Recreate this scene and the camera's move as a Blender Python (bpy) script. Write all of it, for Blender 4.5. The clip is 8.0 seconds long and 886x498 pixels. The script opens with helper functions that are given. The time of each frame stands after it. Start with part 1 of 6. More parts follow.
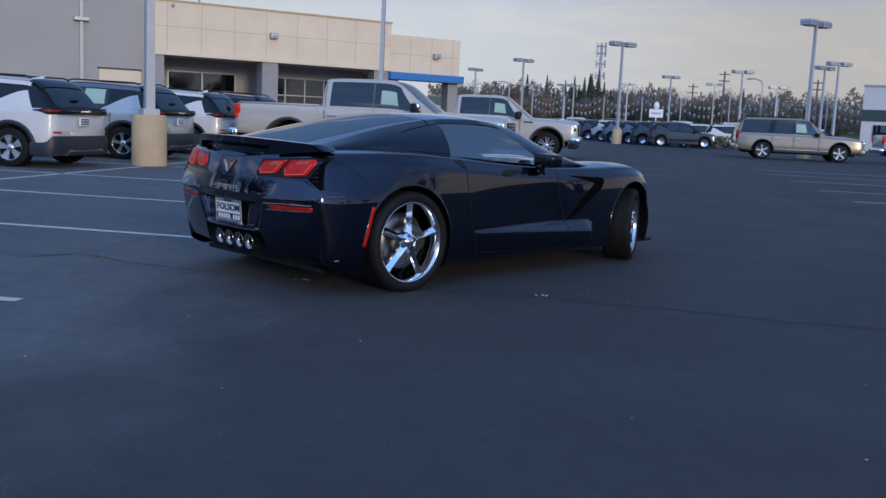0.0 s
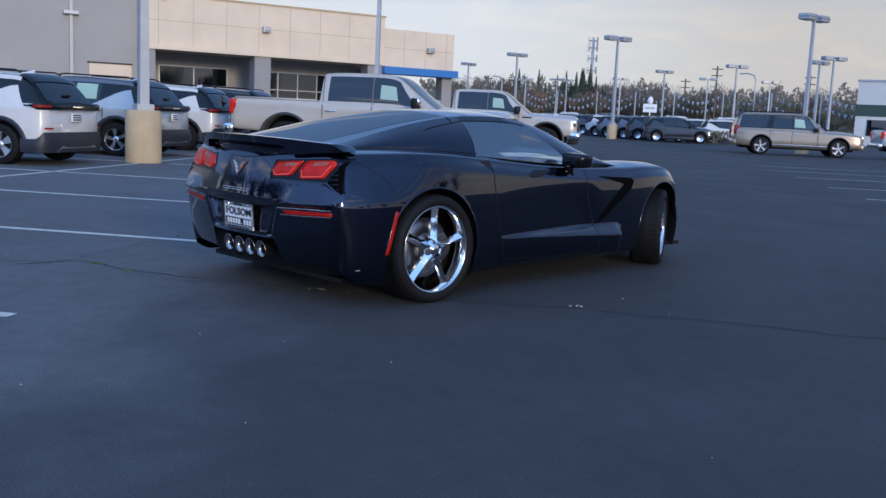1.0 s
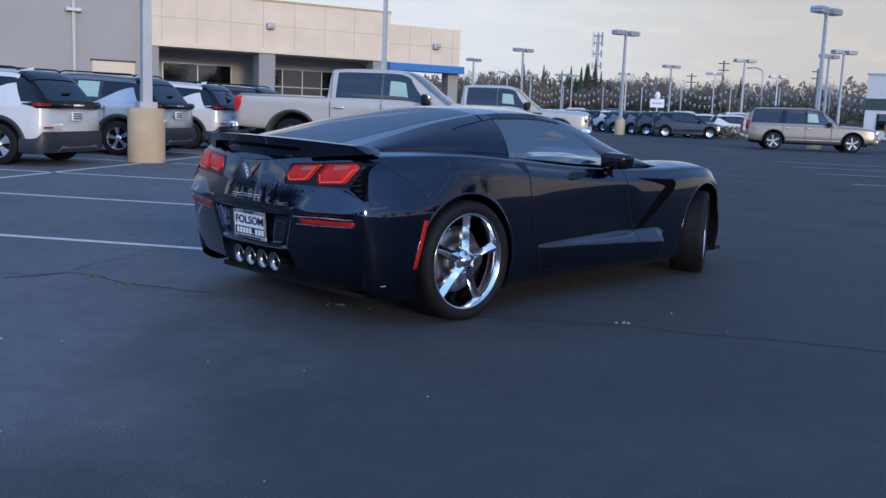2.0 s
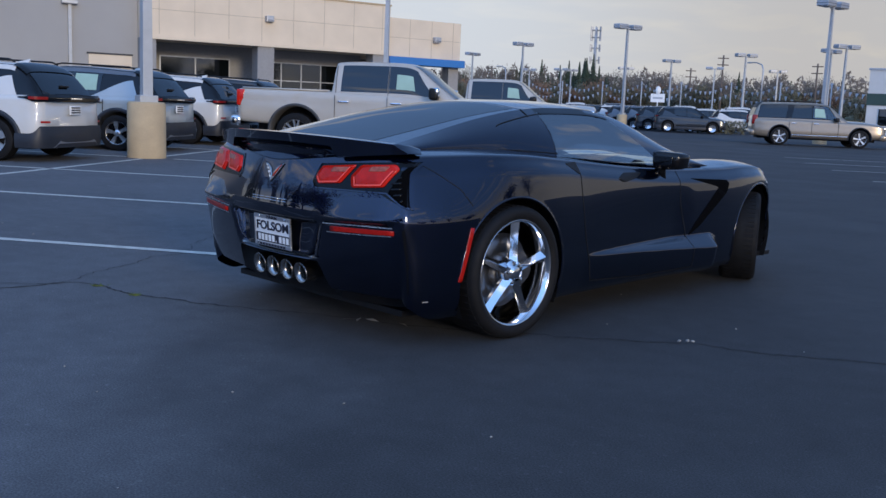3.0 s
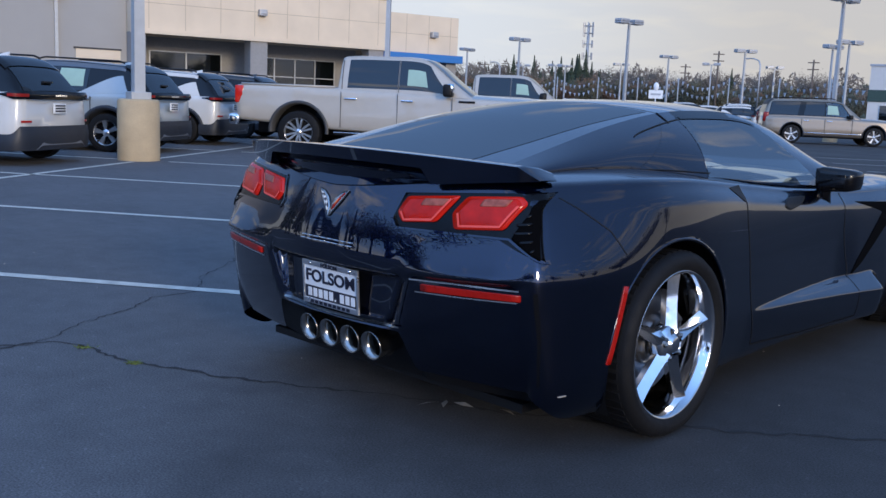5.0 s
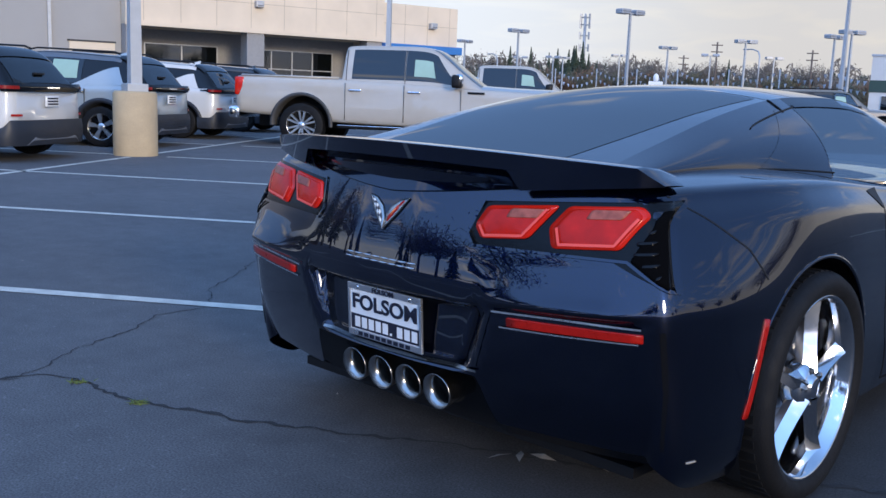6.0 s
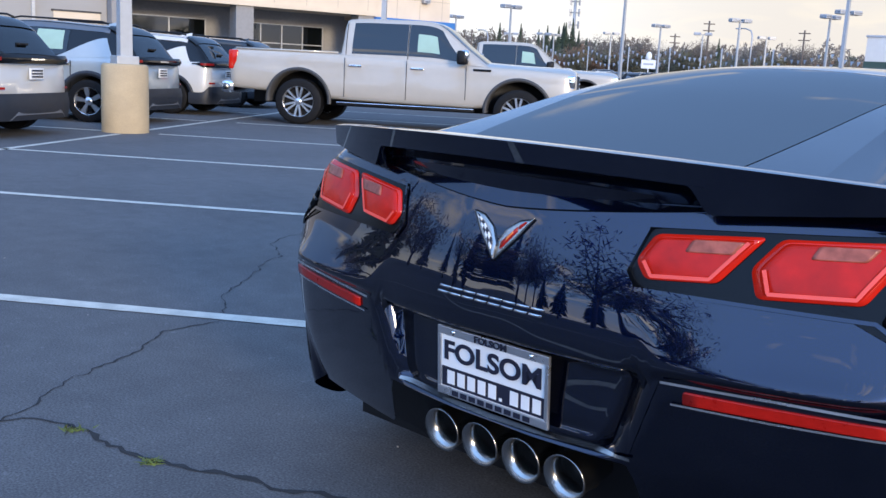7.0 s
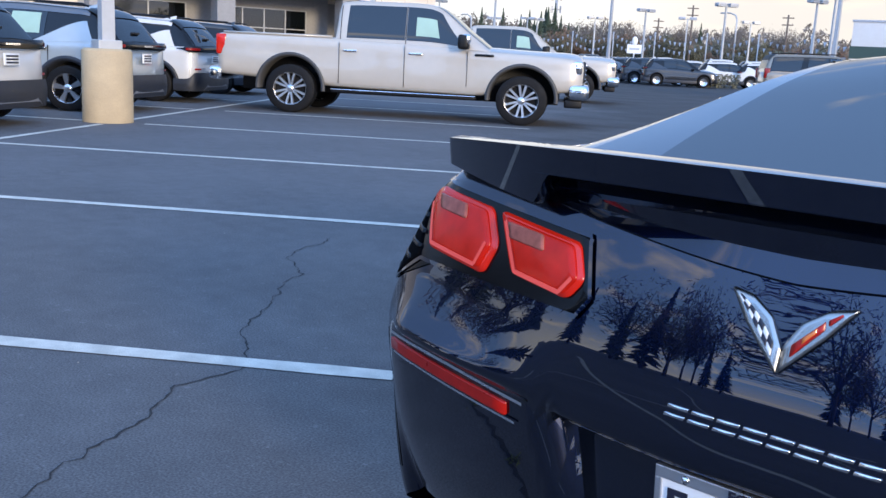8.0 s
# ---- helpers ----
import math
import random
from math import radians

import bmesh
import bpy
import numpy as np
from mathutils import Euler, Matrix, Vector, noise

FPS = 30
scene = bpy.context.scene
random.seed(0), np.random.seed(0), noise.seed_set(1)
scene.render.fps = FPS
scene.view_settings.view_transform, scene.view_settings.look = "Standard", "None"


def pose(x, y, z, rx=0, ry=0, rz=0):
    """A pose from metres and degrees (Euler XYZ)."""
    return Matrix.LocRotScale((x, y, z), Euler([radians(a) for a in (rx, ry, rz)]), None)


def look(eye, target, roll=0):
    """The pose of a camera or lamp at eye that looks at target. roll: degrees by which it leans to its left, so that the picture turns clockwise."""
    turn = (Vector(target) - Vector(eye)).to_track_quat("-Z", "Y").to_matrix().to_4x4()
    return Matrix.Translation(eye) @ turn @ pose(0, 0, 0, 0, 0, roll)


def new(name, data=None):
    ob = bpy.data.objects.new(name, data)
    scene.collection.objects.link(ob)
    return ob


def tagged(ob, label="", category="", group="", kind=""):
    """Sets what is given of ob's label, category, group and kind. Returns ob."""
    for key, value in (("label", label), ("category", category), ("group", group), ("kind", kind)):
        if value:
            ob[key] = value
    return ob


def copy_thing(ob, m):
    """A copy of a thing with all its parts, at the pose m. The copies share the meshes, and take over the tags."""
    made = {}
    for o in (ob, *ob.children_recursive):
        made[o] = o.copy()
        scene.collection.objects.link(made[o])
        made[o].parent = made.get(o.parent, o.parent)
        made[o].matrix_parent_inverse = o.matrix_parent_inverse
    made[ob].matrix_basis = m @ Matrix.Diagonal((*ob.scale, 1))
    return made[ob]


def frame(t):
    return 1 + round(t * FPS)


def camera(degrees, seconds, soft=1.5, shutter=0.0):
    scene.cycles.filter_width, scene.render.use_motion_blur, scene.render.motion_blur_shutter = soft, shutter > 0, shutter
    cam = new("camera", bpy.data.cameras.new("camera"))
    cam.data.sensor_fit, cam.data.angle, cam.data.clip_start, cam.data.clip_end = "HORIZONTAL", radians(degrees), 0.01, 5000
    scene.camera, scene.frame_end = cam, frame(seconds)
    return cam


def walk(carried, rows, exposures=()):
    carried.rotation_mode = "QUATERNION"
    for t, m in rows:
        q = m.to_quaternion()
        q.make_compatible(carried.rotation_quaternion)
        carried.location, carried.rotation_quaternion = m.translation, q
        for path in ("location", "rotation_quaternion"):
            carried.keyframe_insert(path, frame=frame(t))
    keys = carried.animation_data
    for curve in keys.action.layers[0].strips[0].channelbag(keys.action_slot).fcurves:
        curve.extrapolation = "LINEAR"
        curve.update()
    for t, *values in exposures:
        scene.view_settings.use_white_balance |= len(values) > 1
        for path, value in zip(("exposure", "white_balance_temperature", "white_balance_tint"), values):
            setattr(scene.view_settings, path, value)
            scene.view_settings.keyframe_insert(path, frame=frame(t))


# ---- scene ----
cam = camera(50.0, 8.0)
PATH = [
    (0, (5.578, -4.334, 1.168), (4.17, -2.94, 0.896), 2.6),
    (0.5, (5.301, -4.27, 1.183), (3.903, -2.867, 0.904), 2.7),
    (1, (5.082, -4.17, 1.174), (3.689, -2.763, 0.892), 2.6),
    (1.5, (4.839, -4.005, 1.178), (3.438, -2.606, 0.894), 2.3),
    (3, (3.992, -3.662, 1.161), (2.601, -2.258, 0.860), 2.4),
    (3.5, (3.719, -3.513, 1.162), (2.321, -2.115, 0.859), 2.4),
    (4, (3.353, -3.362, 1.166), (1.964, -1.955, 0.865), 2.5),
    (5.5, (2.301, -2.845, 1.158), (0.93, -1.423, 0.844), 2.3),
    (6, (1.981, -2.698, 1.130), (0.614, -1.274, 0.807), 2.2),
    (6.5, (1.647, -2.531, 1.134), (0.288, -1.103, 0.793), 2.3),
    (7, (1.257, -2.396, 1.128), (-0.081, -0.956, 0.758), 2.9),
    (7.5, (0.861, -2.224, 1.102), (-0.46, -0.772, 0.719), 2.8),
    (8, (0.446, -2.032, 1.115), (-0.857, -0.569, 0.717), 2.9),
]
EXPOSURES = [(0, -0.25), (0.5, -0.25), (1, 0.02), (1.5, 0.11), (3, -0.15), (3.5, -0.18), (4, -0.16), (5.5, 0.14), (6, 0.26), (6.5, 0.47), (7, 0.62), (7.5, 0.76), (8, 0.74)]
walk(cam, [(t, look(eye, target, roll)) for t, eye, target, roll in PATH], [(t, e, 6400 if t < 6 else 6400 + 450 * min(t - 6, 1.0), 10) for t, e in EXPOSURES])

# ---- world, sun ----
world = bpy.data.worlds.new("sky")
scene.world = world
world.use_nodes = True
wn, wl = world.node_tree.nodes, world.node_tree.links
wn.clear()
SUN_EL, SUN_ROT = 11.0, 110.0
sky = wn.new("ShaderNodeTexSky")
sky.sky_type, sky.sun_disc = "NISHITA", False
sky.sun_elevation, sky.sun_rotation = radians(SUN_EL), radians(SUN_ROT)
sky.air_density, sky.dust_density, sky.ozone_density = 1.0, 2.0, 1.5
geo = wn.new("ShaderNodeTexCoord")
sep = wn.new("ShaderNodeSeparateXYZ")
wl.new(geo.outputs["Generated"], sep.inputs[0])
# flatten the view direction on a cloud deck
up = wn.new("ShaderNodeMath"); up.operation = "MAXIMUM"; up.inputs[1].default_value = 0.0
wl.new(sep.outputs["Z"], up.inputs[0])
lift = wn.new("ShaderNodeMath"); lift.operation = "ADD"; lift.inputs[1].default_value = 0.16
wl.new(up.outputs[0], lift.inputs[0])
deck = wn.new("ShaderNodeVectorMath"); deck.operation = "DIVIDE"
wl.new(geo.outputs["Generated"], deck.inputs[0]); wl.new(lift.outputs[0], deck.inputs[1])
cloud = wn.new("ShaderNodeTexNoise")
cloud.inputs["Scale"].default_value, cloud.inputs["Detail"].default_value, cloud.inputs["Roughness"].default_value = 0.8, 6.0, 0.5
wl.new(deck.outputs[0], cloud.inputs["Vector"])
cover = wn.new("ShaderNodeValToRGB")
cover.color_ramp.elements[0].position, cover.color_ramp.elements[1].position = 0.08, 0.40
wl.new(cloud.outputs["Fac"], cover.inputs[0])
tone = wn.new("ShaderNodeValToRGB")
tone.color_ramp.elements[0].color, tone.color_ramp.elements[1].color = (2.0, 3.8, 7.8, 1), (9.6, 9.1, 8.6, 1)
tone.color_ramp.elements[0].position, tone.color_ramp.elements[1].position = 0.51, 0.70
cloud2 = wn.new("ShaderNodeTexNoise")
cloud2.inputs["Scale"].default_value, cloud2.inputs["Detail"].default_value = 2.3, 9.0
cloud2.inputs["Distortion"].default_value = 0.6
wl.new(deck.outputs[0], cloud2.inputs["Vector"]); # the clouds thin out overhead
thinning = wn.new("ShaderNodeMapRange"); thinning.interpolation_type = "SMOOTHSTEP"
thinning.inputs["From Min"].default_value, thinning.inputs["From Max"].default_value = 0.12, 0.40
thinning.inputs["To Min"].default_value, thinning.inputs["To Max"].default_value = 0.0, 0.085
wl.new(sep.outputs["Z"], thinning.inputs["Value"])
wisps = wn.new("ShaderNodeMath"); wisps.operation = "SUBTRACT"
wl.new(cloud2.outputs["Fac"], wisps.inputs[0]); wl.new(thinning.outputs[0], wisps.inputs[1]); wl.new(wisps.outputs[0], tone.inputs[0])
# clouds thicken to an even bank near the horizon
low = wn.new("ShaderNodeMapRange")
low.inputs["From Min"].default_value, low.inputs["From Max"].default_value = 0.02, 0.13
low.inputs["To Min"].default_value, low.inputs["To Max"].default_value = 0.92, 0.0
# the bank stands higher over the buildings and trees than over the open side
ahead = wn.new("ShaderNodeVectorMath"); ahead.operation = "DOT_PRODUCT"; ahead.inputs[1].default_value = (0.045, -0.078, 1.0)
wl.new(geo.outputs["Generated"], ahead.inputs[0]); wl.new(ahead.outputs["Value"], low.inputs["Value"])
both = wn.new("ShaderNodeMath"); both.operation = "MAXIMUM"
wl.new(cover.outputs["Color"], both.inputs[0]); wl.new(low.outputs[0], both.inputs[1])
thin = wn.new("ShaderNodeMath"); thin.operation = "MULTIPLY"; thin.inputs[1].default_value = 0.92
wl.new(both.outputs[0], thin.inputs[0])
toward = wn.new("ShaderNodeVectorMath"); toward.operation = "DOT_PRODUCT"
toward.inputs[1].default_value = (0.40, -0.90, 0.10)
wl.new(geo.outputs["Generated"], toward.inputs[0])
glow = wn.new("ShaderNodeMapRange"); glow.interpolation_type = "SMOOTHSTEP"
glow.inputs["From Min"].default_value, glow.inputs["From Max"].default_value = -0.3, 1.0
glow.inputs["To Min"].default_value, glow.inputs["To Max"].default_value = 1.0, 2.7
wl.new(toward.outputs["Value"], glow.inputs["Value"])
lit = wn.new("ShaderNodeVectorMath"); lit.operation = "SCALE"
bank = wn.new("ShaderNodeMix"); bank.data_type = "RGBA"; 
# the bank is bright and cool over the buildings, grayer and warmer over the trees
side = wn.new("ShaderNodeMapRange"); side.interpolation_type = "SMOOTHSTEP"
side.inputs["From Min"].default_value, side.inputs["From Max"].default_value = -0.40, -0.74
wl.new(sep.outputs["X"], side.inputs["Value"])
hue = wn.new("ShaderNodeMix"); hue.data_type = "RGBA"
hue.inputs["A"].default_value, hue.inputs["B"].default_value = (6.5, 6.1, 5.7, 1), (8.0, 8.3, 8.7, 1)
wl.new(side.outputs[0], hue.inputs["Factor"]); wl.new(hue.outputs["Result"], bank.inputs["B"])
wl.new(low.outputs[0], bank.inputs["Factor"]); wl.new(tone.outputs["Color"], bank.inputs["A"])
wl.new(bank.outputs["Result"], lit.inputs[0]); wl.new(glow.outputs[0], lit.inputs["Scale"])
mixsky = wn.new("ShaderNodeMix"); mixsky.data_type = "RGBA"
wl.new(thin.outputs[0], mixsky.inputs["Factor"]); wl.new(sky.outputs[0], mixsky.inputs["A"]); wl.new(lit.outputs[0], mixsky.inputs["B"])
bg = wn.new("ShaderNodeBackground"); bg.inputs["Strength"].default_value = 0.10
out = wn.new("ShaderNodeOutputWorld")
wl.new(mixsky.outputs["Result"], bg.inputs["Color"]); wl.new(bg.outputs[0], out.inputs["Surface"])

sun = new("sun", bpy.data.lights.new("sun", "SUN"))
sun.data.energy, sun.data.angle, sun.data.color = 1.85, radians(12), (1.0, 0.83, 0.60)
sun.matrix_world = pose(0, 0, 30, 90 - SUN_EL, 0, 180 - SUN_ROT)


# ---- materials ----
def mat(name, base, rough=0.5, metal=0.0, coat=0.0, vary=0.12, scale=6.0, bump=0.0, bump_scale=60.0, spec=0.5, fine=0.0, emit=None, power=0.0, random_tint=0.0, coat_rough=0.03):
    """A surface with two scales of variation: broad stains and fine grain."""
    m = bpy.data.materials.new(name)
    m.use_nodes = True
    n, l = m.node_tree.nodes, m.node_tree.links
    b = n["Principled BSDF"]
    b.inputs["Base Color"].default_value = (*base, 1)
    b.inputs["Roughness"].default_value, b.inputs["Metallic"].default_value = rough, metal
    b.inputs["Coat Weight"].default_value, b.inputs["Coat Roughness"].default_value = coat, coat_rough
    b.inputs["Specular IOR Level"].default_value = spec
    if emit:
        b.inputs["Emission Color"].default_value, b.inputs["Emission Strength"].default_value = (*emit, 1), power
    tc = n.new("ShaderNodeTexCoord")
    if vary or fine:
        a = n.new("ShaderNodeTexNoise"); a.inputs["Scale"].default_value, a.inputs["Detail"].default_value = scale, 5
        c = n.new("ShaderNodeTexNoise"); c.inputs["Scale"].default_value, c.inputs["Detail"].default_value = bump_scale * 2, 3
        l.new(tc.outputs["Object"], a.inputs["Vector"]); l.new(tc.outputs["Object"], c.inputs["Vector"])
        r = n.new("ShaderNodeMapRange"); r.inputs["From Min"].default_value, r.inputs["From Max"].default_value = 0.25, 0.75
        r.inputs["To Min"].default_value, r.inputs["To Max"].default_value = 1 - vary, 1 + vary
        l.new(a.outputs["Fac"], r.inputs["Value"])
        g = n.new("ShaderNodeMapRange"); g.inputs["From Min"].default_value, g.inputs["From Max"].default_value = 0.25, 0.75
        g.inputs["To Min"].default_value, g.inputs["To Max"].default_value = 1 - fine, 1 + fine
        l.new(c.outputs["Fac"], g.inputs["Value"])
        p = n.new("ShaderNodeMath"); p.operation = "MULTIPLY"
        l.new(r.outputs[0], p.inputs[0]); l.new(g.outputs[0], p.inputs[1])
        last = p.outputs[0]
        if random_tint:
            oi = n.new("ShaderNodeObjectInfo")
            q = n.new("ShaderNodeMapRange"); q.inputs["To Min"].default_value, q.inputs["To Max"].default_value = 1 - random_tint, 1 + random_tint
            l.new(oi.outputs["Random"], q.inputs["Value"])
            p2 = n.new("ShaderNodeMath"); p2.operation = "MULTIPLY"
            l.new(last, p2.inputs[0]); l.new(q.outputs[0], p2.inputs[1]); last = p2.outputs[0]
        v = n.new("ShaderNodeVectorMath"); v.operation = "SCALE"; v.inputs[0].default_value = base
        l.new(last, v.inputs["Scale"]); l.new(v.outputs[0], b.inputs["Base Color"])
        rr = n.new("ShaderNodeMath"); rr.operation = "MULTIPLY"; rr.inputs[1].default_value = rough
        l.new(r.outputs[0], rr.inputs[0]); l.new(rr.outputs[0], b.inputs["Roughness"])
    if bump:
        d = n.new("ShaderNodeTexNoise"); d.inputs["Scale"].default_value, d.inputs["Detail"].default_value = bump_scale, 4
        l.new(tc.outputs["Object"], d.inputs["Vector"])
        k = n.new("ShaderNodeBump"); k.inputs["Strength"].default_value, k.inputs["Distance"].default_value = bump, 0.01
        l.new(d.outputs["Fac"], k.inputs["Height"]); l.new(k.outputs[0], b.inputs["Normal"])
    return m


def glass_mat(name, tint, clear, ior=1.75):
    """Tinted pane: a clear share that lets the view through, the rest dark, glossy over all."""
    m = bpy.data.materials.new(name)
    m.use_nodes = True
    n, l = m.node_tree.nodes, m.node_tree.links
    b = n["Principled BSDF"]
    b.inputs["Base Color"].default_value, b.inputs["Roughness"].default_value = (0.004, 0.006, 0.008, 1), 0.02
    b.inputs["Specular IOR Level"].default_value = 0.0
    tr = n.new("ShaderNodeBsdfTransparent"); tr.inputs[0].default_value = (*tint, 1)
    fr = n.new("ShaderNodeFresnel"); fr.inputs["IOR"].default_value = ior
    gl = n.new("ShaderNodeBsdfGlossy"); gl.inputs["Roughness"].default_value = 0.015
    mx = n.new("ShaderNodeMixShader"); mx.inputs[0].default_value = clear
    l.new(b.outputs[0], mx.inputs[1]); l.new(tr.outputs[0], mx.inputs[2])
    m2 = n.new("ShaderNodeMixShader")
    l.new(fr.outputs[0], m2.inputs[0]); l.new(mx.outputs[0], m2.inputs[1]); l.new(gl.outputs[0], m2.inputs[2])
    l.new(m2.outputs[0], n["Material Output"].inputs["Surface"])
    return m


def asphalt_mat():
    m = mat("asphalt", (0.052, 0.054, 0.058), 0.82, vary=0.0, bump=0.0)
    n, l = m.node_tree.nodes, m.node_tree.links
    b = n["Principled BSDF"]
    tc = n.new("ShaderNodeTexCoord")
    def tex(scale, detail, lo, hi, f0=0.3, f1=0.7):
        a = n.new("ShaderNodeTexNoise"); a.inputs["Scale"].default_value, a.inputs["Detail"].default_value = scale, detail
        l.new(tc.outputs["Object"], a.inputs["Vector"])
        r = n.new("ShaderNodeMapRange")
        for k, v in (("From Min", f0), ("From Max", f1), ("To Min", lo), ("To Max", hi)):
            r.inputs[k].default_value = v
        l.new(a.outputs["Fac"], r.inputs["Value"])
        return r.outputs[0], a.outputs["Fac"]
    parts = [tex(0.13, 4, 0.86, 1.12), tex(0.9, 6, 0.9, 1.08), tex(7, 6, 0.9, 1.1), tex(140, 3, 0.6, 1.45), tex(30, 2, 1.0, 1.35, 0.62, 0.75)]
    last = parts[0][0]
    for p in parts[1:]:
        x = n.new("ShaderNodeMath"); x.operation = "MULTIPLY"
        l.new(last, x.inputs[0]); l.new(p[0], x.inputs[1]); last = x.outputs[0]
    # the asphalt turns paler from the lane towards the stalls
    turn = n.new("ShaderNodeVectorRotate"); turn.rotation_type = "Z_AXIS"; turn.inputs["Angle"].default_value = radians(-35)
    l.new(tc.outputs["Object"], turn.inputs["Vector"])
    axis = n.new("ShaderNodeSeparateXYZ"); l.new(turn.outputs[0], axis.inputs[0])
    wob = tex(0.7, 5, -1.0, 1.0)[0]
    add = n.new("ShaderNodeMath"); add.operation = "ADD"; l.new(axis.outputs["X"], add.inputs[0]); l.new(wob, add.inputs[1])
    stall_tone = n.new("ShaderNodeMapRange"); stall_tone.interpolation_type = "SMOOTHSTEP"
    for k, x in (("From Min", 0.8), ("From Max", -1.8), ("To Min", 0.84), ("To Max", 1.95)):
        stall_tone.inputs[k].default_value = x
    l.new(add.outputs[0], stall_tone.inputs["Value"])
    x = n.new("ShaderNodeMath"); x.operation = "MULTIPLY"
    l.new(last, x.inputs[0]); l.new(stall_tone.outputs[0], x.inputs[1]); last = x.outputs[0]
    v = n.new("ShaderNodeVectorMath"); v.operation = "SCALE"; v.inputs[0].default_value = (0.056, 0.055, 0.056)
    l.new(last, v.inputs["Scale"]); l.new(v.outputs[0], b.inputs["Base Color"])
    k = n.new("ShaderNodeBump"); k.inputs["Strength"].default_value, k.inputs["Distance"].default_value = 0.35, 0.006
    l.new(parts[3][1], k.inputs["Height"]); l.new(k.outputs[0], b.inputs["Normal"])
    rr = tex(0.6, 4, 0.72, 0.9)[0]
    l.new(rr, b.inputs["Roughness"])
    b.inputs["Specular IOR Level"].default_value = 0.35
    return m


